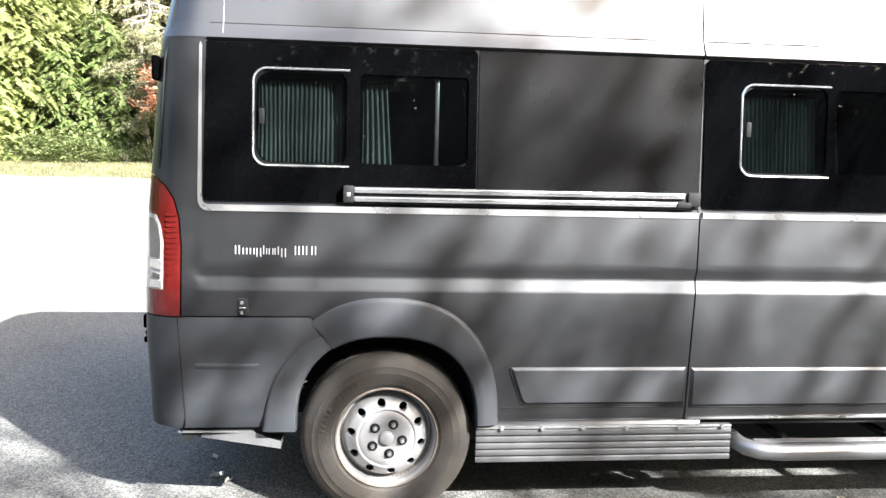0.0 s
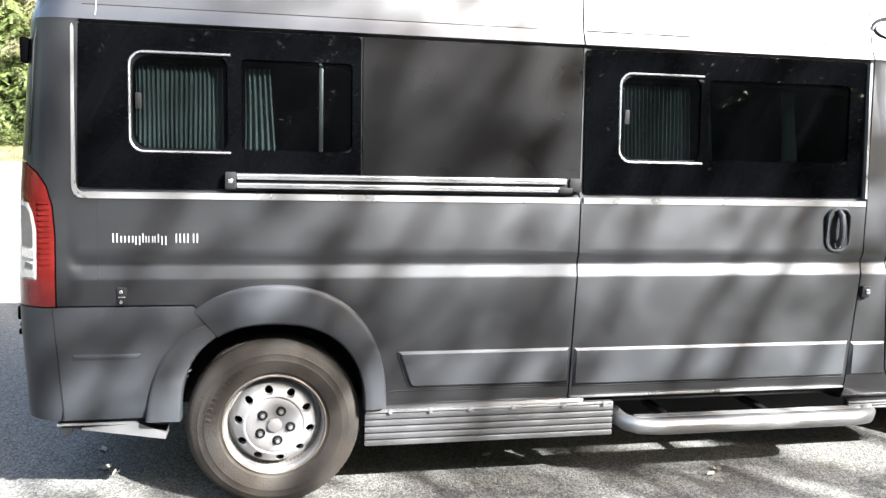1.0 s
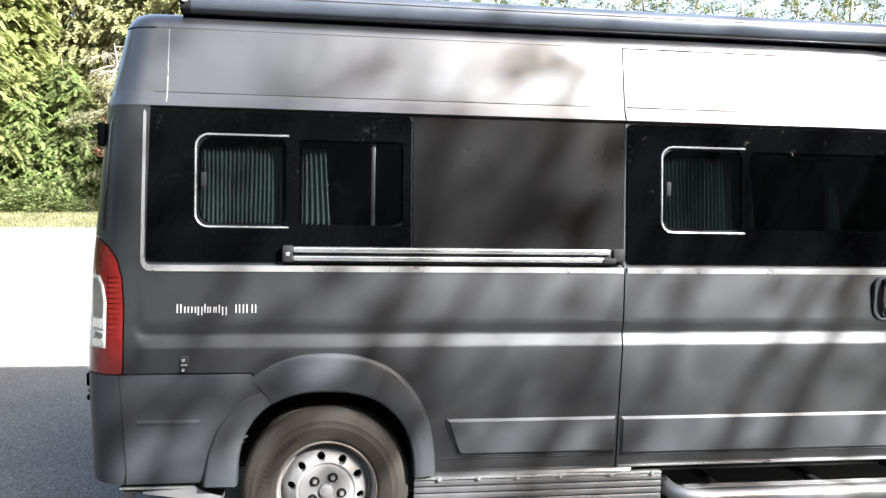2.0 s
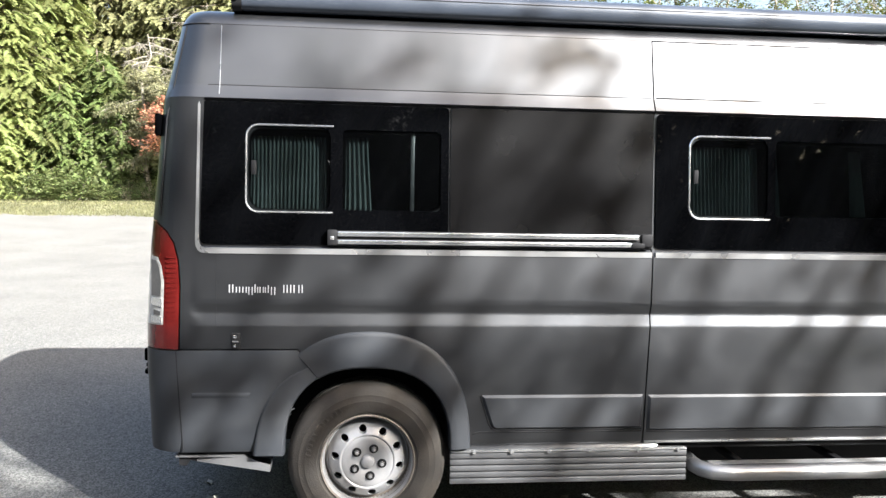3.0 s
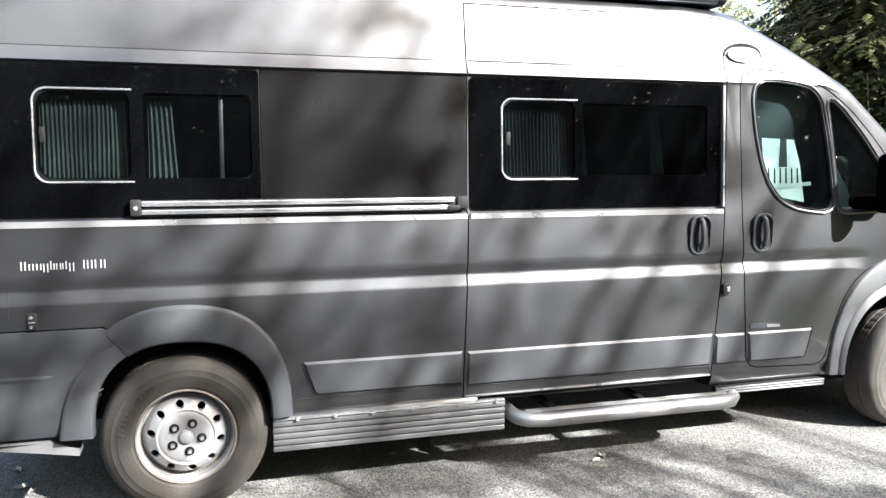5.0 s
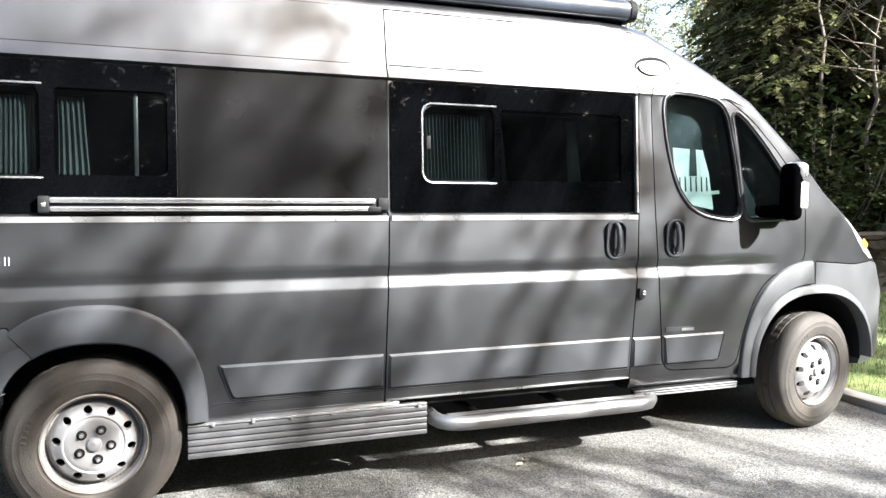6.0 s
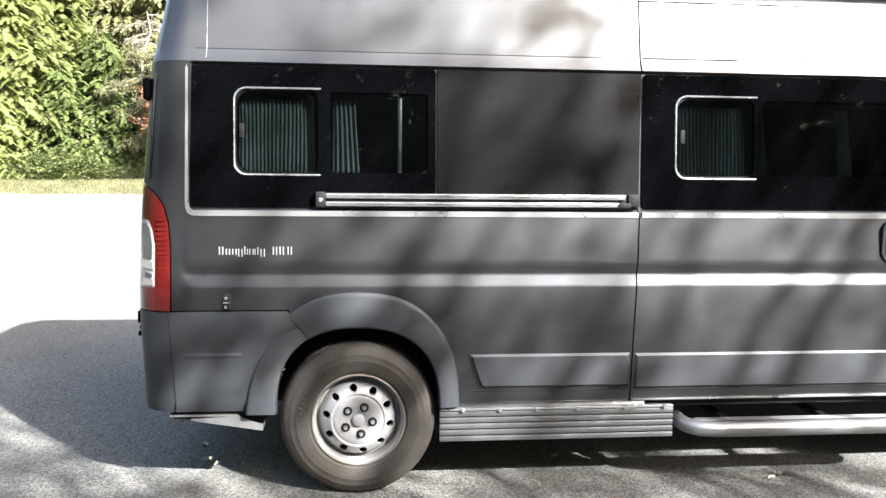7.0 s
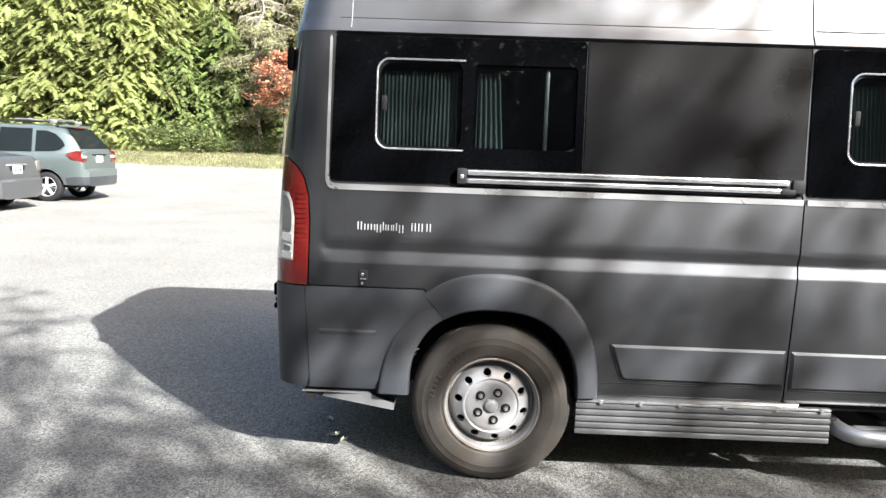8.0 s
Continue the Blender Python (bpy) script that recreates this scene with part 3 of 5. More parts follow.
# bright edging round the window band
trim = part("window_trim", on_side([(-0.741, 1.333), (1.338, 1.333), (1.339, 1.358), (-0.741, 1.358)], 0.004, 0.02, False), TRIM, van, "silver edging round the side windows")
part("trim_strip", on_side([(-0.742, 1.334), (-0.742, 1.357), (-0.756, 1.362), (-0.765, 1.374), (-0.769, 1.40), (-0.768, 2.0), (-0.774, 2.015), (-0.779, 2.0), (-0.783, 1.40), (-0.781, 1.368), (-0.772, 1.348), (-0.758, 1.337)], 0.004, 0.015, False), TRIM, trim)
part("trim_strip", on_side([(1.356, 1.333), (2.792, 1.333), (2.792, 1.358), (1.357, 1.358)], 0.004, 0.02, False), TRIM, sliding_door)
part("trim_strip", on_side([(2.786, 1.37), (2.797, 1.37), (2.803, 2.015), (2.79, 2.015)], 0.006, 0.02, False), TRIM, sliding_door)
# near-black boxes added behind the panes for the darkness of the interior
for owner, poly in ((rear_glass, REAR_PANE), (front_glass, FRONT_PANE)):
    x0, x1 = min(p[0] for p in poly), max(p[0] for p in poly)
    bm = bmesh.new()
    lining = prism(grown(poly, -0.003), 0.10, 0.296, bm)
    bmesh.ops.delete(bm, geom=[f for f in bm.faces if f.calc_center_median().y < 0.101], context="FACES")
    part("lining", bm, DEEP_BLACK, owner)


# wheels
def tyre_mesh():
    n = 168
    prof = [(0.205, 0.035), (0.214, 0.012), (0.222, 0.002), (0.230, 0.0), (0.236, -0.006), (0.262, -0.012), (0.290, -0.0145), (0.294, -0.0125), (0.318, -0.012), (0.322, -0.009), (0.338, -0.003), (0.355, 0.008), (0.366, 0.028), (0.371, 0.045), (0.371, 0.068), (0.364, 0.070), (0.364, 0.078), (0.372, 0.080), (0.372, 0.118), (0.364, 0.120), (0.364, 0.128), (0.371, 0.130), (0.370, 0.16), (0.355, 0.19), (0.31, 0.208), (0.24, 0.20), (0.205, 0.17)]
    bm = bmesh.new()
    rings = []
    for k, (r, y) in enumerate(prof):
        ring = []
        for i in range(n):
            rr = r
            if k in (11, 12, 13, 14) and i % 2 == 0:
                rr -= 0.0026
            if k in (17, 18) and i % 4 == 0:
                rr -= 0.004
            a = 2 * math.pi * i / n
            ring.append(bm.verts.new((rr * math.cos(a), y, max(-0.362, rr * math.sin(a)))))
        rings.append(ring)
    for a, b in zip(rings, rings[1:] + rings[:1]):
        for i in range(n):
            bm.faces.new((a[i], a[(i + 1) % n], b[(i + 1) % n], b[i]))
    return to_mesh("tyre", bm, TYRE, 28)


def rim_mesh():
    prof = [(0.222, 0.004), (0.217, 0.0), (0.211, 0.006), (0.206, 0.030), (0.199, 0.082), (0.188, 0.082), (0.182, 0.064), (0.172, 0.034), (0.160, 0.017), (0.140, 0.003), (0.133, -0.003), (0.128, -0.005), (0.124, -0.004), (0.121, 0.000), (0.117, -0.003), (0.100, -0.003), (0.040, 0.001), (0.036, 0.004), (0.001, 0.004), (0.001, 0.030), (0.12, 0.030), (0.150, 0.040), (0.170, 0.078), (0.184, 0.096), (0.205, 0.15), (0.222, 0.16)]
    bm = revolve(prof, 72)
    bmesh.ops.remove_doubles(bm, verts=bm.verts, dist=0.0004)
    bmesh.ops.recalc_face_normals(bm, faces=bm.faces)
    me = bpy.data.meshes.new("rim")
    bm.to_mesh(me)
    bm.free()
    holes = bmesh.new()
    for k in range(10):
        a = 2 * math.pi * (k + 0.74) / 10
        m = Matrix.Translation((0.152 * math.cos(a), 0.03, 0.152 * math.sin(a))) @ Matrix.Rotation(radians(90), 4, "X") @ Matrix.Diagonal((1, 1, 1, 1))
        bmesh.ops.create_cone(holes, cap_ends=True, segments=16, radius1=0.0185, radius2=0.0185, depth=0.14, matrix=m)
    me = cut(me, holes, "DIFFERENCE")
    holes.free()
    return dressed(me, STEEL, 40)


TYRE_ME, RIM_ME = tyre_mesh(), rim_mesh()
bm = bmesh.new()
revolve([(0.204, 0.095), (0.204, 0.16), (0.01, 0.16), (0.01, 0.098), (0.17, 0.098)], 40, bm)
DRUM_ME = to_mesh("brake_drum", bm, BLACK)
NUT_BM = bmesh.new()
bmesh.ops.create_cone(NUT_BM, cap_ends=True, segments=6, radius1=0.0130, radius2=0.0115, depth=0.026, matrix=Matrix.Rotation(radians(90), 4, "X"))
NUT_ME = to_mesh("wheel_nut", NUT_BM, NUTS, 20)
# flat black disc, painted shade for the well round each nut
SHADE_DISC_ME = to_mesh("nut_recess", revolve([(0.001, 0.0125), (0.0195, 0.0125), (0.022, 0.0155), (0.001, 0.0155)], 20), BLACK)
TIP_ME = to_mesh("nut_tip", revolve([(0.001, -0.004), (0.006, -0.004), (0.008, 0.0), (0.001, 0.0)], 16), STEEL)
BAR_ME = to_mesh("raised_bar", box(-0.007, 0.007, -0.0012, 0.002, -0.011, 0.011, 0.001), TYRE)
RING_ME = to_mesh("rim_edge", revolve([(0.224, 0.002), (0.218, -0.004), (0.212, 0.004), (0.207, 0.028), (0.200, 0.074), (0.195, 0.079), (0.195, 0.084), (0.224, 0.03)], 64), RUST)
CAP_BM = revolve([(0.001, -0.015), (0.021, -0.015), (0.028, -0.011), (0.032, 0.003), (0.001, 0.005)], 32)
CAP_ME = to_mesh("hub_cap", CAP_BM, STEEL)


def wheel(x, y, steer, flip):
    m = Matrix.Translation((x, y, 0.365)) @ Matrix.Rotation(radians(steer + (180 if flip else 0)), 4, "Z")
    w = new("wheel")
    w.parent = van
    w.matrix_parent_inverse = world_of(van).inverted()
    w.matrix_basis = m
    tagged(w, "dusty tyre on a silver steel wheel with round holes")
    for nm, me in (("tyre", TYRE_ME), ("rim", RIM_ME), ("brake_drum", DRUM_ME), ("hub_cap", CAP_ME), ("rim_edge", RING_ME)):
        o = new(nm, me)
        o.parent = w
    for k in range(10):
        a = radians(118 + 5.2 * k + (8 if k > 4 else 0))
        o = new("raised_bar", BAR_ME)
        o.parent, o.matrix_basis = w, Matrix.Translation((0.277 * math.cos(a), -0.0142, 0.277 * math.sin(a))) @ Matrix.Rotation(-a + math.pi / 2, 4, "Y")
    for k in range(5):
        a = radians(90 - 25 + 72 * k)
        o = new("wheel_nut", NUT_ME)
        o.parent, o.matrix_basis = w, Matrix.Translation((0.068 * math.cos(a), -0.005, 0.068 * math.sin(a)))
        o = new("nut_recess", SHADE_DISC_ME)
        o.parent, o.matrix_basis = w, Matrix.Translation((0.068 * math.cos(a), -0.0185, 0.068 * math.sin(a)))
        o = new("nut_tip", TIP_ME)
        o.parent, o.matrix_basis = w, Matrix.Translation((0.068 * math.cos(a), -0.0175, 0.068 * math.sin(a)))
    return w


wheel(0.0, 0.008, 0, False)
wheel(4.185, 0.03, 9, False)
wheel(0.0, 2.04, 0, True)
wheel(4.125, 2.02, 9, True)


# wheel arch trims
def flare(cx, cz, inner, outer, t0, t1, proud, n=40, skew0=0.0, skew1=0.0, slim=None, fade=None):
    """A moulded band round a wheel opening, from angle t0 to t1; skew: how far its outer edge runs on at the ends."""
    bm = bmesh.new()
    cols = []

    def at(e, t):
        a, b, p = e
        if t > 180:
            return Vector((cx - a, cz - (t - 180) * 0.01))
        c, s = math.cos(radians(t)), math.sin(radians(t))
        return Vector((cx + a * abs(c) ** (2 / p) * (1 if c >= 0 else -1), cz + b * max(0.0, s) ** (2 / p)))
    for i in range(n + 1):
        g = i / n
        col = []
        k = 1.0 if fade is None else float(np.interp(g, fade[0], fade[1]))
        wide = 1.0 if slim is None else slim[0] + (slim[1] - slim[0]) * g
        for f, y in ((1.0, 0.012), (0.99, -0.002), (0.965, -0.010), (0.92, -0.015), (0.84, -0.019), (0.4, -proud + 0.004), (0.06, -proud), (0.02, -proud + 0.002), (0.0, -proud + 0.006), (-0.03, -proud + 0.02), (-0.03, 0.05)):
            a0, a1 = t0 + skew0 * max(0, f), t1 + skew1 * max(0, f)
            t = a0 + (a1 - a0) * g
            pi, po = at(inner, t), at(outer, t)
            q = pi + (po - pi) * f * wide
            col.append(bm.verts.new((q.x, side_y(min(q.x, 4.1), max(q.y, 0.47), False) + (y * k if y < 0 else y), q.y)))
        cols.append(col)
    for a, b in zip(cols, cols[1:]):
        for k in range(len(a) - 1):
            bm.faces.new((a[k], a[k + 1], b[k + 1], b[k]))
    for col in (cols[0], cols[-1]):
        bm.faces.new(col)
    return bm


part("arch_trim", flare(0.0, 0.428, (0.385, 0.388, 2.4), (0.481, 0.556, 2.35), 0, 122.8, 0.034, skew1=6.8, fade=((0, 0.7, 1), (1, 1, 0.2))), PLASTIC, van, "grey plastic rear wheel arch trim", sharp=40)
part("arch_trim", flare(0.0, 0.428, (0.385, 0.388, 2.4), (0.527, 0.60, 2.4), 123.6, 182.0, 0.024, slim=(0.30, 1.0), fade=((0, 0.45, 0.75, 1), (0.15, 0.35, 0.9, 1))), PLASTIC, rear_bumper, sharp=40)
front_arch = part("arch_trim", flare(4.11, 0.385, (0.515, 0.545, 2.4), (0.575, 0.69, 2.3), 92, 180, 0.026), LIT_PLASTIC, van, "grey plastic front wheel arch trim", sharp=40)
part("arch_lip", flare(4.11, 0.385, (0.475, 0.485, 2.4), (0.512, 0.540, 2.4), 4, 180, 0.036), LIT_PLASTIC, front_arch, sharp=40)


def liner(cx, cz, a, b):
    bm = bmesh.new()
    pts = arch(cx, cz, a, b, 2.3, 28, 0.2)[:-2]
    v = [[bm.verts.new((x, y, z)) for x, z in pts] for y in (0.065, 0.42)]
    for i in range(len(pts) - 1):
        bm.faces.new((v[0][i], v[0][i + 1], v[1][i + 1], v[1][i]))
    bm.faces.new(v[1])
    return bm


part("wheel_liner", liner(0.0, 0.43, 0.392, 0.378), BLACK, van)
part("wheel_liner", liner(4.11, 0.41, 0.478, 0.462), BLACK, van)

# torn edge of the liner behind the bumper corner
part("liner_tab", prism([(-0.402, 0.560), (-0.352, 0.592), (-0.372, 0.578), (-0.388, 0.548)], 0.012, 0.03), LIT_PLASTIC, van)
part("liner_tab", prism([(-0.392, 0.612), (-0.338, 0.616), (-0.362, 0.603), (-0.394, 0.596)], 0.012, 0.03), LIT_PLASTIC, van)

# lower door panels
part("lower_panel", chamfered([(0.60, 0.513), (1.312, 0.513), (1.316, 0.679), (0.530, 0.679), (0.534, 0.653), (0.572, 0.541), (0.583, 0.521)], 0.009, 0.013, tilt=0.045), SLATE, van, sharp=12)
part("lower_panel", chamfered([(1.334, 0.50), (2.742, 0.50), (2.752, 0.676), (1.338, 0.676)], 0.009, 0.013, tilt=0.045), SLATE, sliding_door, sharp=12)
part("lower_panel", chamfered([(2.99, 0.50), (3.345, 0.50), (3.37, 0.51), (3.41, 0.662), (3.405, 0.671), (2.975, 0.671)], 0.009, 0.013, tilt=0.045), SLATE, cab_door, sharp=12)
part("lower_panel", chamfered([(2.765, 0.50), (2.972, 0.50), (2.96, 0.671), (2.768, 0.671)], 0.009, 0.013, tilt=0.045), SLATE, van, sharp=12)

# sliding door rail
rail = part("door_rail", box(-0.165, 1.285, 0.022, 0.05, 1.378, 1.442, 0.004), BLACK, van, "bright sliding door rail in a black channel")
part("rail_strip", box(-0.150, 1.27, 0.006, 0.03, 1.416, 1.440, 0.006), CHROME, rail)
part("rail_strip", box(-0.150, 1.265, 0.012, 0.03, 1.380, 1.402, 0.006), CHROME, rail)
part("end_block", box(-0.195, -0.15, 0.004, 0.05, 1.376, 1.446, 0.006), BLACK, rail)
part("end_bolt", box(-0.182, -0.164, 0.0, 0.01, 1.40, 1.418, 0.004), CHROME, rail)
part("end_block", box(1.285, 1.342, 0.010, 0.05, 1.385, 1.444, 0.006), BLACK, rail)
part("roller_arm", box(1.235, 1.30, 0.008, 0.03, 1.378, 1.402, 0.004), BLACK, rail)


# door handles
def handle(cx, cz, owner):
    y = side_y(cx, cz) - 0.002
    bm = on_side(rounded(cx - 0.066, cx + 0.066, cz - 0.105, cz + 0.105, 0.05), 0.006, 0.012)
    cup = part("handle_cup", bm, BLACK, owner)
    part("door_handle", sweep([(cx + dx, y - dy, cz + dz) for dx, dy, dz in ((0.0, 0.0, 0.088), (0.0, 0.024, 0.07), (0.0, 0.036, 0.02), (0.0, 0.036, -0.03), (0.0, 0.022, -0.066), (0.0, 0.0, -0.08))], 0.014, 10), PLASTIC, owner)
    part("handle_rim", sweep([(x, side_y(cx, cz) - 0.010, z) for x, z in rounded(cx - 0.060, cx + 0.060, cz - 0.10, cz + 0.10, 0.05)], 0.007, 6, closed=True), PLASTIC, owner)
    part("key_lock", box(cx - 0.016, cx + 0.016, y - 0.016, y, cz - 0.085, cz - 0.06, 0.004), CHROME, owner)


handle(2.645, 1.222, sliding_door)
handle(3.04, 1.225, cab_door)

# running step: ribbed plate, tube board, front strip
step = part("side_step", box(0.392, 1.545, 0.02, 0.06, 0.245, 0.40, 0.006), PLASTIC, van, "ribbed aluminium step plate")
for k in range(5):
    z = 0.262 + k * 0.0305
    part("rib", box(0.388, 1.548, 0.006, 0.026, z - 0.0125, z + 0.0125, 0.0035), STEP_ALU, step)
part("lip", box(0.39, 1.545, -0.002, 0.05, 0.402, 0.414, 0.004), CHROME, step)
for x in (0.50, 0.68, 0.86, 1.06, 1.30, 1.50):
    part("bolt", box(x - 0.008, x + 0.008, -0.008, 0.0, 0.396, 0.418, 0.003), CHROME, step)
board = part("tube_board", sweep([(1.60, 0.12, 0.315), (1.60, 0.06, 0.312), (1.615, 0.0, 0.308), (1.66, -0.045, 0.305), (1.75, -0.06, 0.303), (2.78, -0.06, 0.303), (2.86, -0.045, 0.305), (2.905, 0.0, 0.308), (2.92, 0.06, 0.312), (2.92, 0.12, 0.315)], 0.038, 14), ALU, van, "polished tube running board")
part("tread", box(1.64, 2.88, -0.03, 0.03, 0.312, 0.334, 0.008), PLASTIC, board)
for k in range(3):
    part("tread_rib", box(1.66, 2.86, -0.022 + k * 0.018, -0.012 + k * 0.018, 0.333, 0.338, 0.002), ALU, board)
for x in (1.84, 2.37):
    part("bracket", box(x - 0.02, x + 0.02, 0.05, 0.45, 0.30, 0.33, 0.004), BLACK, board)
part("bracket", box(1.56, 1.60, 0.05, 0.3, 0.29, 0.36, 0.004), BLACK, board)
strip = part("step_strip", box(2.80, 3.53, 0.014, 0.05, 0.322, 0.366, 0.004), BLACK, van, "ribbed metal step strip under the cab door")
for z in (0.328, 0.342, 0.356):
    part("strip_rib", box(2.80, 3.53, 0.006, 0.02, z - 0.0045, z + 0.0045, 0.002), ALU, strip)
part("sill_lip", box(0.49, 1.312, 0.006, 0.04, 0.436, 0.443, 0.003), PAINT, van)
part("sill_lip", box(1.330, 2.752, -0.004, 0.03, 0.4385, 0.4475, 0.003), TRIM, sliding_door, "bright lip along the door's foot")
# black strip added for the shadow in the gap between door and board
part("sill", box(1.39, 2.78, 0.150, 0.20, 0.372, 0.4375, 0.003), BLACK, van, "black strip for the shaded gap below the sliding door")
part("underframe", box(-0.30, 4.6, 0.34, 1.8, 0.22, 0.38, 0.02), BLACK, van)
part("rear_underframe", box(-0.86, -0.302, 0.45, 1.7, 0.33, 0.42, 0.02), BLACK, van)
part("skirt", box(0.48, 3.55, 0.205, 0.338, 0.34, 0.40, 0.01), BLACK, van)
# tow step behind the rear wheel
part("rear_step", prism([(-0.875, 0.399), (-0.573, 0.397), (-0.505, 0.366), (-0.450, 0.346), (-0.450, 0.316), (-0.62, 0.345), (-0.78, 0.371), (-0.78, 0.378), (-0.590, 0.388), (-0.875, 0.391)], 0.03, 0.13), ALU, van, "bright metal step plate under the bumper corner")
part("step_bracket", prism([(-0.865, 0.425), (-0.42, 0.425), (-0.44, 0.372), (-0.60, 0.398), (-0.77, 0.398), (-0.78, 0.366), (-0.815, 0.372), (-0.83, 0.345), (-0.862, 0.350)], 0.045, 0.12), BLACK, van)

# rear clamp, catch, seams and lettering bars
catch = part("catch", box(-0.621, -0.579, -0.012, 0.004, 0.900, 0.975, 0.006), BLACK, van)
part("catch_plate", box(-0.610, -0.596, -0.016, -0.010, 0.950, 0.964, 0.003), CHROME, catch)
part("catch_plate", box(-0.614, -0.586, -0.016, -0.010, 0.933, 0.939, 0.002), CHROME, catch)
part("catch_plate", box(-0.610, -0.598, -0.016, -0.010, 0.908, 0.922, 0.003), CHROME, catch)
latch = part("door_latch", box(2.79, 2.835, side_y(2.8, 0.92) - 0.02, side_y(2.8, 0.92) + 0.005, 0.89, 0.955, 0.012), BLACK, van)
part("latch_pin", box(2.808, 2.830, side_y(2.8, 0.92) - 0.026, side_y(2.8, 0.92) - 0.016, 0.912, 0.936, 0.004), CHROME, latch)
part("seam_bead", sweep([(-0.688, side_y(-0.6, z) + 0.001, z) for z in (1.335, 1.2, 1.13, 1.107, 1.09, 1.07, 1.057, 1.043, 1.022, 1.006, 0.992, 0.96)], 0.0018, 6), PAINT, van)
part("seam_bead", sweep([(-0.688, side_y(-0.6, z) + 0.001, z) for z in (2.05, 2.078, 2.2, 2.37)], 0.0024, 6), TRIM, van)
def corner(u, z, out=0.0):
    """A point on the turn of the rear corner."""
    lean = float(np.interp(z, [0.5, 0.9, 1.47, 1.94, 2.38, 2.5], [0.02, 0.0, 0.025, 0.055, 0.14, 0.19])) * float(np.interp(u, [-1.03, -0.84, -0.7], [1, 0.6, 0]))
    y = side_y(0.0, min(z, 2.37), False)
    return (u + lean, y + inset(u) * (VAN_MID - y) / VAN_MID - out, z)


part("roof_groove", sweep([corner(u, 2.376, 0.001) for u in (-1.01, -0.99, -0.96, -0.92, -0.88, -0.84, -0.80)], 0.0032, 6), BLACK, van)
for z0 in (2.094, 2.376):
    part("roof_groove", sweep([(x, side_y(x, min(z0, 2.37)) + (0.002 if z0 < 2.2 else 0.004), z0) for x in (-0.74, 0.5, 1.34)], 0.0032, 6), BLACK, van)
part("roof_groove", sweep([(x, side_y(x, 2.094) + 0.001, 2.096) for x in (1.362, 2.0, 2.79)], 0.0032, 6), BLACK, sliding_door)
letters = part("lettering", bmesh.new(), LETTER, van, "row of plain silver bars in place of a name")
for k, (x0, stems, low, high) in enumerate(((0, 2, 0, 36), (26, 1, 0, 26), (38, 3, 0, 26), (73, 2, -10, 26), (96, 1, 0, 37), (106, 1, 0, 26), (115, 2, 0, 26), (135, 1, 0, 26), (146, 1, 0, 34), (158, 2, -10, 26), (205, 2, 0, 36), (231, 2, 0, 36), (262, 2, 0, 36))):
    for s in range(stems):
        x = -0.632 + (x0 + s * 12.5) * 0.00118
        y = side_y(x, 1.17)
        part("letter_bar", box(x, x + 0.0046, y - 0.003, y + 0.001, 1.157 + low / 1000, 1.157 + high / 1000), LETTER, letters)

# tail lamp lenses
part("inner_bowl", on_side([(-0.985, 1.135), (-0.937, 1.135), (-0.935, 1.20), (-0.945, 1.265), (-0.962, 1.295), (-0.985, 1.30)], 0.003, 0.008, False), NUTS, tail_lamp, "dull grey bowl behind the lens")
part("reflector", on_side([(-0.985, 1.095), (-0.932, 1.085), (-0.932, 1.122), (-0.985, 1.128)], 0.004, 0.01, False), CHROME, tail_lamp)
part("bulb_shield", on_side([(-0.972, 1.052), (-0.938, 1.048), (-0.938, 1.066), (-0.972, 1.074)], 0.005, 0.01, False), NUTS, tail_lamp)
part("reflector", on_side([(-0.985, 1.012), (-0.932, 1.012), (-0.932, 1.040), (-0.985, 1.046)], 0.004, 0.01, False), CHROME, tail_lamp)
for k in range(17):
    z = 0.955 + k * 0.022
    part("lens_rib", on_side([(-0.912, z), (-0.868, z), (-0.868, z + 0.009), (-0.912, z + 0.009)], 0.0012, 0.005, False), RED, tail_lamp)

# awning along the roof edge
def case_solid(x0, x1, grow=0.0):
    """The awning case: flat back, round belly."""
    prof = [(0.360, 2.450), (0.212, 2.450), (0.182, 2.452), (0.166, 2.459), (0.156, 2.472), (0.151, 2.490), (0.150, 2.515), (0.156, 2.534), (0.168, 2.549), (0.192, 2.560), (0.222, 2.566), (0.360, 2.572)]
    prof = [(y + (y - 0.24) * grow, z + (z - 2.51) * grow) for y, z in prof]
    bm = bmesh.new()
    a, b = [[bm.verts.new((x, y, z)) for y, z in prof] for x in (x0, x1)]
    n = len(prof)
    bm.faces.new(a)
    bm.faces.new(b[::-1])
    for i in range(n):
        bm.faces.new((a[i], b[i], b[(i + 1) % n], a[(i + 1) % n]))
    return bm


awn = part("awning_case", case_solid(-0.60, 2.80), AWNING, van, "long dark awning case on the roof edge")
part("end_cap", case_solid(-0.645, -0.602, 0.06), BLACK, awn)
part("end_cap", case_solid(2.802, 2.84, 0.06), BLACK, awn)
part("cap_button", sweep([(-0.624, 0.136, 2.505), (-0.624, 0.162, 2.505)], 0.017, 12), WHITE, awn)
part("case_line", box(-0.60, 2.80, 0.1495, 0.158, 2.520, 2.524), BLACK, awn)
vent = part("roof_vent", box(-0.66, 0.11, 0.70, 1.40, 2.49, 2.752, 0.05, seg=3), WHITE, van, "white roof vent cover")
part("rear_marker", box(-0.985, -0.955, 0.13, 0.20, 1.86, 1.96, 0.01), DEEP_BLACK, van)
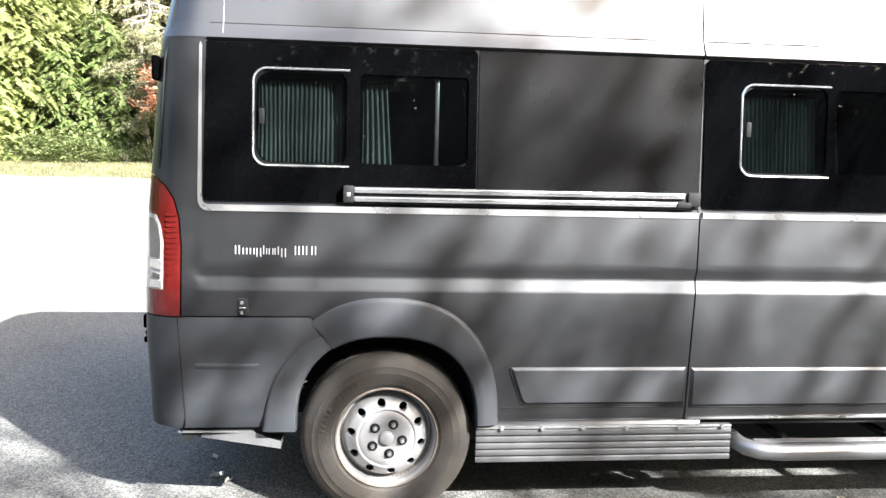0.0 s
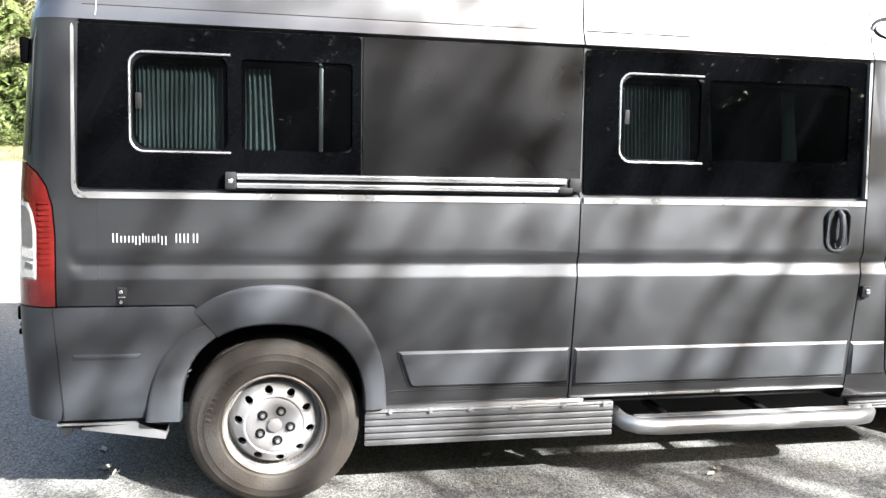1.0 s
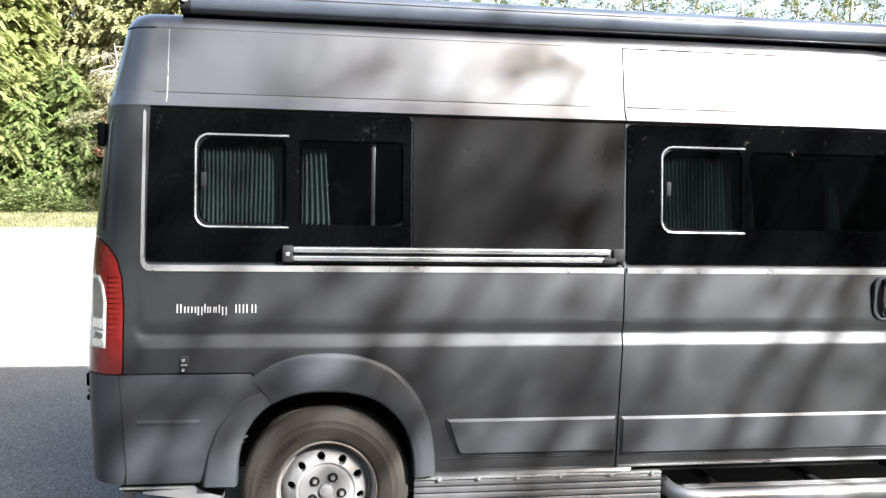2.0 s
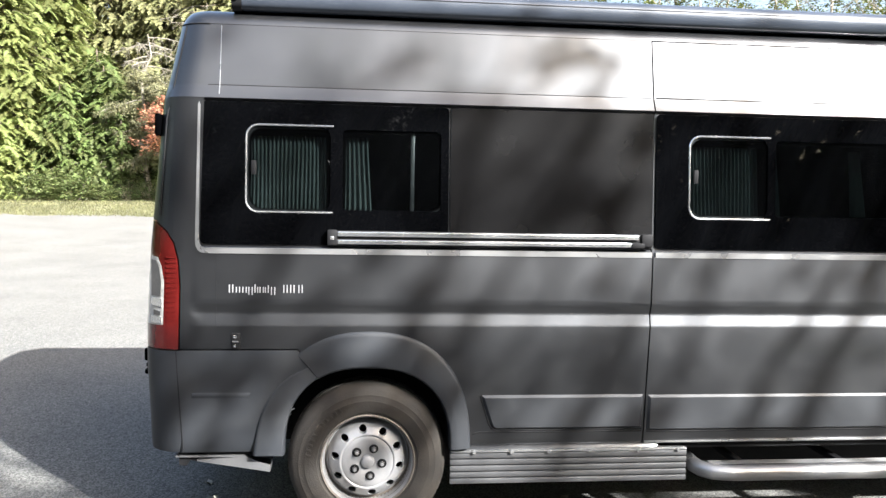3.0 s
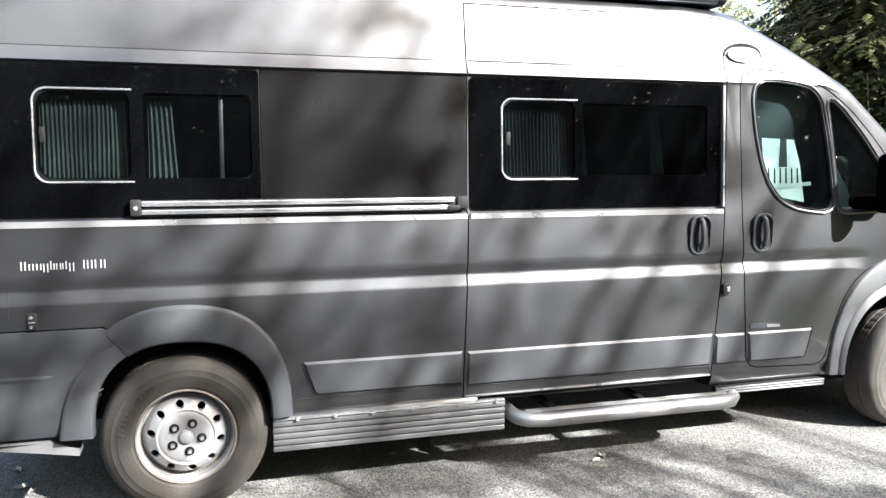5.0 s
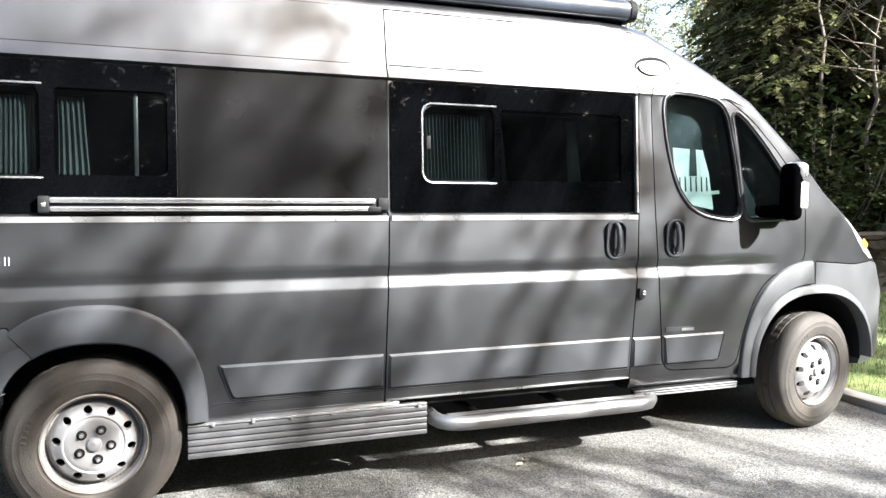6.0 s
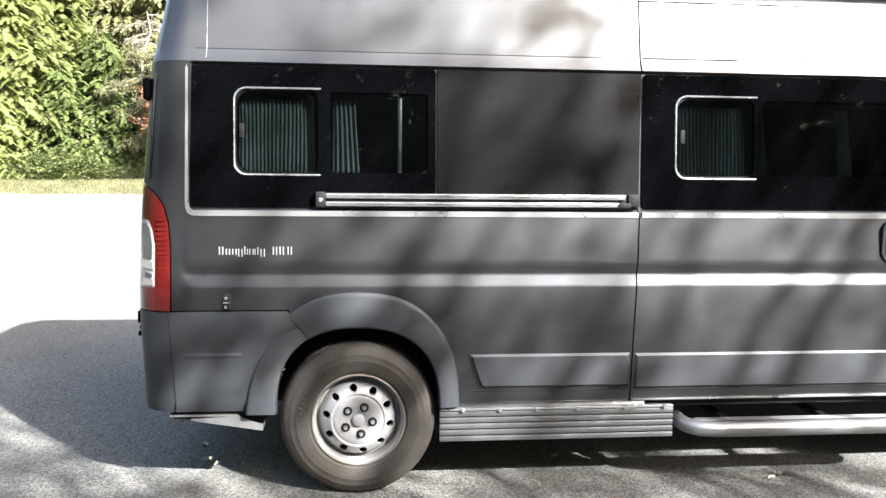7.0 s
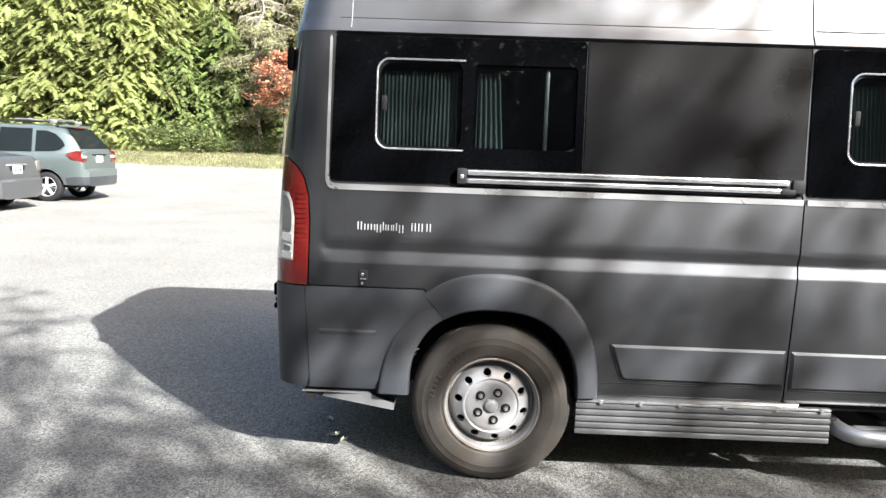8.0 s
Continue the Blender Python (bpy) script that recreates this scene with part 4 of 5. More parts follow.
for z0, z1, x0 in ((0.815, 0.872, -1.042), (0.785, 0.806, -1.034), (0.752, 0.775, -1.041)):
    part("step_clip", box(x0, -0.985, 0.15, 0.26, z0, z1, 0.006), DEEP_BLACK, rear_bumper)

part("indicator", on_side([(4.535, 1.17), (4.575, 1.13), (4.60, 1.16), (4.56, 1.20)], 0.003, 0.01, False), AMBER, headlamp, "amber indicator")

# cab: glass, mirror, seat, lamp, badge
for poly, nm in ((CAB_PANE, "pane"), (QUARTER, "quarter_pane")):
    g = part(nm, on_side(grown(poly, 0.006), -0.014, 0.004, False), CABGLASS, cab_door)
    part("pane_seal", sweep([(x, side_y(x, z, False) - 0.002, z) for x, z in grown(poly, 0.001)], 0.0035, 6, closed=True), BLACK, cab_door)
    part("pane_frame", sweep([(x, side_y(x, z, False) - 0.002, z) for x, z in grown(poly, 0.016)], 0.0095, 8, closed=True), PAINT, cab_door)
part("window_pillar", on_side([(3.527, 1.335), (3.553, 1.335), (3.512, 1.70), (3.472, 1.965), (3.452, 1.985), (3.415, 1.99), (3.478, 1.70)], 0.004, 0.01, False), PAINT, cab_door)
shade_card = part("window_shade", on_side([(3.14, 1.42), (3.34, 1.385), (3.31, 1.60), (3.27, 1.73), (3.06, 1.74), (3.07, 1.56)], -0.028, 0.006, False), WHITE, van, "white slatted shade in the cab window")
part("shade_fold", on_side([(3.17, 1.58), (3.225, 1.58), (3.22, 1.735), (3.18, 1.735)], -0.026, 0.004, False), PLASTIC, shade_card)
for k in range(6):
    x = 3.10 + k * 0.038
    part("shade_slot", on_side([(x, 1.49), (x + 0.010, 1.49), (x + 0.007, 1.575), (x, 1.575)], -0.026, 0.004, False), SEAT, shade_card)
part("shade_bar", on_side([(3.12, 1.462), (3.38, 1.478), (3.38, 1.498), (3.12, 1.478)], -0.022, 0.006, False), WHITE, shade_card)
# near-black sheets added in the cab to keep its inside dark
part("cab_lining", prism([(3.0, 0.96), (4.04, 0.96), (4.04, 1.45), (3.62, 1.90), (3.3, 2.12), (3.0, 2.26)], 1.83, 1.86), DEEP_BLACK, van)
part("cab_lining", box(2.984, 2.998, 0.19, 1.86, 0.96, 2.26), DEEP_BLACK, van)
part("cab_floor", box(3.0, 4.04, 0.19, 1.82, 0.955, 0.975), DEEP_BLACK, van)
part("dashboard", box(3.75, 4.05, 0.2, 1.85, 0.96, 1.28, 0.06), SEAT, van)
mirror = part("door_mirror", box(3.68, 3.77, -0.215, -0.085, 1.33, 1.66, 0.04, seg=4), DEEP_BLACK, cab_door, "tall black door mirror with a silver cap")
part("mirror_arm", box(3.68, 3.86, -0.08, 0.10, 1.34, 1.42, 0.03), DEEP_BLACK, mirror)
part("mirror_cap", box(3.705, 3.80, -0.220, -0.09, 1.565, 1.668, 0.035, seg=3), TRIM, mirror)
part("turn_lamp", box(3.73, 3.795, -0.217, -0.11, 1.40, 1.555, 0.012), CLEAR, mirror)
part("mirror_foot", box(3.86, 4.02, 0.035, 0.12, 1.32, 1.40, 0.02), DEEP_BLACK, cab_door)
eyebrow = part("side_lamp", sweep([(2.935 + 0.115 * math.cos(a), side_y(2.94, 2.19, False) + 0.004, 2.185 + 0.055 * math.sin(a)) for a in [2 * math.pi * k / 24 for k in range(24)]], 0.009, 6, closed=True), PAINT, van, "oval lamp housing above the cab door")
part("lens", on_side([(2.935 + 0.10 * math.cos(a), 2.185 + 0.042 * math.sin(a)) for a in [2 * math.pi * k / 20 for k in range(20)]], 0.012, 0.012, False), CLEAR, eyebrow)
part("name_badge", on_side([(2.99, 0.69), (3.19, 0.685), (3.19, 0.712), (2.99, 0.717)], 0.004, 0.006), PLASTIC, cab_door)
part("badge_bar", on_side([(3.10, 0.693), (3.185, 0.691), (3.185, 0.706), (3.10, 0.708)], 0.007, 0.004), TRIM, cab_door)

def surface_strip(x0, x1, y0, y1, lift, n=10, m=8):
    """A sheet on the sloping front, between two widths."""
    bm = bmesh.new()
    rows = []
    for i in range(n + 1):
        x = x0 + (x1 - x0) * i / n
        row = []
        for j in range(m + 1):
            y = y0 + (y1 - y0) * j / m
            drop = 0.03 * ((y - VAN_MID) / VAN_MID) ** 2
            row.append(bm.verts.new((x, y, crest(x) - drop + lift)))
        rows.append(row)
    for a, b in zip(rows, rows[1:]):
        for j in range(m):
            bm.faces.new((a[j], a[j + 1], b[j + 1], b[j]))
    return bm


part("windscreen", surface_strip(3.12, 4.18, 0.34, 1.71, 0.012), BLACK_GLOSS, van, "dark raked windscreen")

part("rear_seam", sweep([corner(-0.972, z, 0.001) for z in (1.50, 1.6, 1.7, 1.8, 1.94, 2.1, 2.25, 2.37)], 0.0032, 6), BLACK, van)

# rear bumper seam and crease
part("bumper_seam", sweep([(x, side_y(x, 0.5, False) + 0.0005, z) for x, z in ((-0.834, 0.422), (-0.848, 0.6), (-0.866, 0.889))], 0.003, 6), BLACK, rear_bumper)
part("bumper_crease", chamfered([(-0.80, 0.672), (-0.54, 0.672), (-0.53, 0.70), (-0.80, 0.70)], 0.004, 0.010, False), PLASTIC, rear_bumper)

# dark joints round the lower panels
for owner, line in ((van, ((0.526, 0.676), (0.530, 0.653), (0.568, 0.541), (0.580, 0.517), (0.60, 0.508), (1.312, 0.508))), (van, ((0.490, 0.492), (0.520, 0.500), (0.60, 0.500), (1.312, 0.498))), (sliding_door, ((1.336, 0.495), (2.742, 0.495))), (cab_door, ((2.995, 0.495), (3.345, 0.495), (3.374, 0.507), (3.414, 0.655)))):
    part("panel_joint", sweep([(x, side_y(x, z) - 0.0005, z) for x, z in line], 0.0035, 6), BLACK, owner)


# trees
def leaf_cards(rng, places, size, lists, droop, count, flat=0.6):
    verts, faces = lists
    for p, d in places:
        for _ in range(count):
            a = rng.uniform(0, 2 * math.pi)
            out = Vector((math.cos(a), math.sin(a), rng.uniform(-droop, 0.35))) * 0.7 + d * rng.uniform(0.2, 1.0)
            out.normalize()
            side = out.cross(Vector((rng.uniform(-0.6, 0.6), rng.uniform(-0.6, 0.6), 1))).normalized()
            s = size * rng.uniform(0.55, 1.3)
            c = p + Vector((rng.gauss(0, 1), rng.gauss(0, 1), rng.gauss(0, 0.7))) * size * 0.75
            k = len(verts)
            tip = c + out * s - Vector((0, 0, droop * s * 0.5))
            mid = c + out * s * 0.5 + side.cross(out) * s * 0.10
            verts += [c, mid + side * s * flat * 0.5, tip, mid - side * s * flat * 0.5]
            faces.append((k, k + 1, k + 2, k + 3))


def spray_cards(rng, places, size, lists, count, n=5, hang=0.4):
    """Drooping flat sprays: leaflets on both sides of a hanging spine, joined along it."""
    verts, faces = lists
    for p, d in places:
        for _ in range(count):
            out = Matrix.Rotation(rng.uniform(-1.1, 1.1), 3, "Z") @ d
            out = (out + Vector((0, 0, rng.uniform(-0.7, 0.1)))).normalized()
            side = out.cross(Vector((rng.uniform(-0.35, 0.35), rng.uniform(-0.35, 0.35), 1))).normalized()
            s = size * rng.uniform(0.6, 1.3)
            c = p + Vector((rng.gauss(0, 1), rng.gauss(0, 1), rng.gauss(0, 0.6))) * size * 0.4
            first = len(verts)
            for k in range(n + 1):
                f = k / n
                verts.append(c + out * s * f - Vector((0, 0, hang * s * f * f)))
            for k in range(n):
                f = k / n
                ln = s * (0.46 - 0.30 * f) * rng.uniform(0.8, 1.2)
                q = verts[first + k]
                for sg in (-1, 1):
                    tip = q + (side * sg * 0.85 + out * 0.6 - Vector((0, 0, 0.35))) * ln
                    mid = q.lerp(tip, 0.55) - out * 0.12 * ln
                    i = len(verts)
                    verts += [mid, tip]
                    faces.append((first + k, i, i + 1, first + k + 1))


def crown_mesh(name, lists, mat):
    me = bpy.data.meshes.new(name)
    me.from_pydata([tuple(v) for v in lists[0]], [], lists[1])
    me.materials.append(mat)
    return me


def limb(bm, a, b, r0, r1, rng, steps=4, sag=0.0, sides=6):
    a, b = Vector(a), Vector(b)
    pts = []
    for i in range(steps + 1):
        f = i / steps
        p = a.lerp(b, f) + Vector((rng.uniform(-1, 1), rng.uniform(-1, 1), 0)) * (a - b).length * 0.03 * (0 < i < steps)
        p.z -= sag * math.sin(math.pi * f * 0.5) * f
        pts.append(p)
    sweep(pts, 1.0, sides, bm, taper=[r0 + (r1 - r0) * i / steps for i in range(steps + 1)])
    return pts


def conifer_meshes(seed, height, spread, mat, size, layers, per, count, base=0.06, leaflets=5, hang=0.4, bark=None):
    rng = random.Random(seed)
    bm = bmesh.new()
    limb(bm, (0, 0, -0.3), (rng.uniform(-0.2, 0.2), rng.uniform(-0.2, 0.2), height), height * 0.018, 0.02, rng, 6, 0, 8)
    lists = ([], [])
    for k in range(layers):
        f = (k + rng.uniform(0, 0.9)) / layers
        z = height * (base + (1 - base) * f)
        reach = spread * (1 - f) ** 0.75 * rng.uniform(0.75, 1.15) + 0.25
        n = max(3, int(per * (1 - 0.6 * f)))
        a0 = rng.uniform(0, 6.28)
        for j in range(n):
            a = a0 + 2 * math.pi * j / n + rng.uniform(-0.35, 0.35)
            d = Vector((math.cos(a), math.sin(a), 0))
            rr = reach * rng.uniform(0.7, 1.15)
            end = Vector((0, 0, z)) + d * rr + Vector((0, 0, -0.16 * rr))
            pts = limb(bm, (0, 0, z), end, 0.012 + 0.02 * (1 - f), 0.008, rng, 3, 0.1 * rr, 4)
            places = []
            steps = max(2, int(rr / (size * 0.62)))
            for s in range(steps):
                q = (s + rng.uniform(0.1, 1.0)) / steps
                if q < 0.22:
                    continue
                p = Vector((0, 0, z)).lerp(end, q)
                p.z -= 0.1 * rr * math.sin(math.pi * q * 0.5) * q
                places.append((p + Vector((-d.y, d.x, 0)) * rng.uniform(-1, 1) * 0.25 * rr * (1 - 0.5 * q), d))
            spray_cards(rng, places, size, lists, count, leaflets, hang)
    return to_mesh("trunk", bm, bark or BARK, tidy=False), crown_mesh("crown", lists, mat)


def broadleaf_meshes(seed, height, spread, mat, bark, size, limbs, count, start=0.35, trunk_r=0.16, sparse=1.0, lean=(0, 0)):
    rng = random.Random(seed)
    bm = bmesh.new()
    lists = ([], [])
    top = Vector((lean[0], lean[1], height))
    limb(bm, (0, 0, -0.3), top, trunk_r, 0.02, rng, 7, 0, 8)
    for k in range(limbs):
        f = start + (1 - start) * (k + rng.random()) / limbs
        root = Vector((lean[0] * f, lean[1] * f, height * f))
        a = rng.uniform(0, 6.28)
        rr = spread * (1.05 - 0.75 * (f - start) / (1 - start)) * rng.uniform(0.6, 1.1)
        end = root + Vector((math.cos(a) * rr, math.sin(a) * rr, rr * rng.uniform(0.25, 0.9)))
        pts = limb(bm, root, end, trunk_r * 0.35 * (1.1 - f), 0.012, rng, 4, 0, 5)
        places = []
        for _ in range(int(7 * sparse) + 2):
            q = rng.uniform(0.3, 1.05)
            p = root.lerp(end, q) + Vector((rng.gauss(0, 1), rng.gauss(0, 1), rng.gauss(0, 0.8))) * rr * 0.18
            limb(bm, root.lerp(end, min(1, q)), p, 0.014, 0.004, rng, 2, 0, 3)
            places.append((p, (end - root).normalized()))
        leaf_cards(rng, places, size, lists, 0.3, count, 0.8)
    return to_mesh("trunk", bm, bark, tidy=False), crown_mesh("crown", lists, mat)


def bush_meshes(seed, height, spread, mat, size, clumps, count):
    rng = random.Random(seed)
    bm = bmesh.new()
    lists = ([], [])
    places = []
    for k in range(clumps):
        a, f = rng.uniform(0, 6.28), rng.random() ** 0.5
        p = Vector((math.cos(a) * spread * f, math.sin(a) * spread * f, height * rng.uniform(0.08, 1.0) * (1 - 0.55 * f * f)))
        if k % 14 == 0:
            limb(bm, (p.x * 0.2, p.y * 0.2, -0.1), p, 0.02, 0.005, rng, 3, 0, 4)
        places.append((p, Vector((p.x, p.y, 0.3)).normalized()))
    leaf_cards(rng, places, size, lists, 0.3, count, 0.8)
    return to_mesh("stems", bm, BARK, tidy=False), crown_mesh("leaves", lists, mat)


def mossy_meshes(seed, height, spread):
    """A spindly tree: bare pale limbs at the top, drooping twigs with thin lichen and needles below."""
    rng = random.Random(seed)
    bm, lists = bmesh.new(), ([], [])
    limb(bm, (0, 0, -0.3), (0.3, 0.1, height), 0.17, 0.02, rng, 8, 0, 8)
    for k in range(46):
        f = 0.28 + 0.70 * (k + rng.random()) / 46
        root = Vector((0.3 * f, 0.1 * f, height * f))
        a = rng.uniform(0, 6.28)
        rr = spread * (1.05 - 0.35 * f) * rng.uniform(0.55, 1.15)
        d = Vector((math.cos(a), math.sin(a), 0))
        end = root + d * rr + Vector((0, 0, rng.uniform(-0.15, 0.25) * rr))
        limb(bm, root, end, 0.032, 0.010, rng, 4, 0.25 * rr, 5)
        places = []
        for _ in range(22):
            q = rng.uniform(0.15, 1.0)
            p = root.lerp(end, q)
            p.z -= 0.25 * rr * math.sin(math.pi * q * 0.5) * q
            t = p + Vector((rng.gauss(0, 0.22), rng.gauss(0, 0.22), rng.uniform(-0.50, 0.10)))
            limb(bm, p, t, 0.010, 0.004, rng, 2, 0, 3)
            if f < 0.80:
                places += [(p.lerp(t, 0.5), d), (t, d)]
        leaf_cards(rng, places, 0.12, lists, 0.6, 24, 0.40)
    return to_mesh("trunk", bm, GREY_BARK, tidy=False), crown_mesh("crown", lists, GREY_TWIG)


def plant(name, meshes, x, y, z, turn, scale, label, category, group, names=("trunk", "crown")):
    ob = new(name)
    ob.matrix_basis = pose(x, y, z, 0, 0, turn) @ Matrix.Scale(scale, 4)
    tagged(ob, label, category, group)
    for nm, me in zip(names, meshes):
        o = new(nm, me)
        o.parent = ob
    return ob


CEDARS = [conifer_meshes(s, 13.0, 3.6, CEDAR, 0.55, 44, 12, 4, base=0.04, leaflets=6, hang=0.45) for s in (3, 8)]
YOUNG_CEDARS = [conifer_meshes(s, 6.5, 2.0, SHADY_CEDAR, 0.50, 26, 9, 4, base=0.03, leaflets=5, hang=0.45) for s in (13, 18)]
END_CEDARS = [conifer_meshes(s, 13.0, 3.6, CEDAR, 0.66, 40, 10, 4, base=0.10, leaflets=4, hang=0.5) for s in (5,)]
FIRS = [conifer_meshes(s, 15.0, 3.4, FIR, 0.66, 38, 9, 2, leaflets=4) for s in (21, 34)]
EDGE_FIRS = [conifer_meshes(s, 15.0, 3.2, FIR, 0.80, 30, 7, 2, leaflets=3) for s in (22, 35)]
OLIVES = [conifer_meshes(s, 15.0, 3.6, OLIVE, 0.50, 42, 10, 3, leaflets=4, hang=0.7) for s in (61, 62)]
ALDERS = [broadleaf_meshes(s, 16.0, 3.2, ALDER, PALE_BARK, 0.15, 34, 9, 0.25, 0.17, 1.8) for s in (5, 6)]
GREYS = mossy_meshes(11, 8.0, 2.3)
RUSTS = broadleaf_meshes(15, 5.0, 1.8, RUST_LEAF, OLD_WOOD, 0.15, 30, 12, 0.45, 0.09, 1.8)
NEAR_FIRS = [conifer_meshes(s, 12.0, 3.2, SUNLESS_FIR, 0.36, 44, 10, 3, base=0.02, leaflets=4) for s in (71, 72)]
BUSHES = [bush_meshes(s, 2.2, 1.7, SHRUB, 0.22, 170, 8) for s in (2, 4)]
NEAR_BUSHES = [bush_meshes(s, 2.2, 1.5, SHADED_SHRUB, 0.10, 420, 9) for s in (12, 14)]
rng = random.Random(42)
for k, (x, y, s) in enumerate(((-33, 39, 1.0), (-29.0, 40, 1.15), (-25.5, 38, 1.0), (-22.5, 40, 1.15), (-20.5, 36.8, 0.9), (-18.8, 39.0, 1.1), (-17.4, 37.2, 0.95), (-16.6, 40.5, 1.1), (-37, 42, 1.1))):
    plant("cedar_tree", END_CEDARS[0] if x < -24 else CEDARS[k % 2], x, y, ground_height(x, y) - 0.1, rng.uniform(0, 360), s, "tall sunlit yellow-green cedar with drooping sprays", "tree", "trees edging the lot")
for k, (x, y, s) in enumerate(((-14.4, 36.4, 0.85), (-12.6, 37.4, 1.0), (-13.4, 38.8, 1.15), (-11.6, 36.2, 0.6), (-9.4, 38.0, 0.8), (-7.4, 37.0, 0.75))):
    plant("young_cedar", YOUNG_CEDARS[k % 2], x, y, ground_height(x, y) - 0.1, 50 * k, s, "young green cedar coloured dark for shade at the wood's edge", "tree", "young cedars")
for k in range(26):
    x, y = -46 + k * 3.0 + rng.uniform(-1, 1), 50 + rng.uniform(-2, 5)
    plant("fir_tree", FIRS[k % 2], x, y, ground_height(x, y) - 0.1, rng.uniform(0, 360), rng.uniform(0.95, 1.2) * (1.0 if x < -3 else 0.57), "dark green fir in the wood behind the lot", "tree", "firs behind the lot")
for k in range(9):
    x, y = -12 + k * 1.8 + rng.uniform(-0.6, 0.6), 41 + rng.uniform(-1.5, 2)
    plant("olive_fir_tree", OLIVES[k % 2], x, y, ground_height(x, y) - 0.1, rng.uniform(0, 360), rng.uniform(0.85, 1.15) * (1.0 if x < -5 else 0.8), "olive green conifer with soft drooping boughs", "tree", "olive conifers behind the lot")
for k, (x, y, s) in enumerate(((-14.5, 43.0, 1.1), (-17.0, 44.5, 1.2), (-12.3, 44.5, 1.15), (-19.8, 45.5, 1.15), (-9.8, 44.0, 1.1))):
    plant("olive_fir_tree", OLIVES[k % 2], x, y, ground_height(x, y) - 0.1, 70 * k, s, "olive green conifer with soft drooping boughs", "tree", "olive conifers behind the lot")
for k in range(26):
    x, y = -0.5 + k * 1.7 + rng.uniform(-1, 1), 40 + rng.uniform(-3, 5)
    plant("alder_tree", ALDERS[k % 2], x, y, ground_height(x, y) - 0.1, rng.uniform(0, 360), rng.uniform(0.9, 1.2), "thin pale-barked alder with sparse spring leaves", "tree", "alders behind the van")
plant("mossy_tree", GREYS, -10.5, 36.0, ground_height(0, 36.0) - 0.1, 40, 1.0, "grey lichen-covered tree with thin twigs", "tree", "grey trees")
plant("mossy_tree", GREYS, -7.6, 38.5, ground_height(0, 38.5) - 0.1, 160, 1.25, "grey lichen-covered tree with thin twigs", "tree", "grey trees")
plant("rust_tree", RUSTS, -8.6, 33.4, ground_height(0, 33.4) - 0.1, 10, 0.93, "small tree with rust-red leaves", "tree", "")
for k in range(15):
    x = -38 + k * 1.75 + rng.uniform(-0.6, 0.6)
    y = 35.6 + rng.uniform(-0.8, 1.2)
    plant("shrub", BUSHES[k % 2], x, y, ground_height(x, y) - 0.1, rng.uniform(0, 360), rng.uniform(0.4, 0.8), "leafy green shrub at the wood's edge", "shrub", "shrubs at the wood's edge", ("stem", "foliage"))
for k, (x, y) in enumerate(((-11.9, 34.6), (-15.0, 34.2), (-13.2, 34.4))):
    plant("shrub", BUSHES[k % 2], x, y, ground_height(x, y) - 0.1, 70 * k, 0.42 + 0.09 * (k * 2 % 5), "low leafy shrub at the wood's edge", "shrub", "shrubs at the wood's edge", ("stem", "foliage"))
# undergrowth whose leaf colour carries the shade below the trees
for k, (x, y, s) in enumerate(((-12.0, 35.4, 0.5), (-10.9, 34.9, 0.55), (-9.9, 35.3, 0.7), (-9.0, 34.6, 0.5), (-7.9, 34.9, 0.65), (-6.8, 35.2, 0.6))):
    plant("shrub", NEAR_BUSHES[k % 2], x, y, ground_height(x, y) - 0.1, 60 * k, s, "undergrowth coloured dark for the shade below the trees", "shrub", "shrubs at the wood's edge", ("stem", "foliage"))
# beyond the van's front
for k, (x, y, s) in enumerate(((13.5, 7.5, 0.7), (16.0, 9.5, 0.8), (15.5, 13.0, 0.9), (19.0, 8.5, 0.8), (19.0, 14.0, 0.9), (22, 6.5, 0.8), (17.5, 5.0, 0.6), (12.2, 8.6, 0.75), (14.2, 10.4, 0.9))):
    plant("fir_tree", NEAR_FIRS[k % 2], x, y, -0.1, rng.uniform(0, 360), s, "brown-green fir coloured dark for shade beside the lot", "tree", "firs beside the lot")
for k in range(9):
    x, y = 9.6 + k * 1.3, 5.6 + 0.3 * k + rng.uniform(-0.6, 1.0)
    plant("shrub", NEAR_BUSHES[k % 2], x, y, -0.1, rng.uniform(0, 360), rng.uniform(0.9, 1.5), "leafy shrub coloured dark for shade beside the lot", "shrub", "shrubs beside the lot", ("stem", "foliage"))
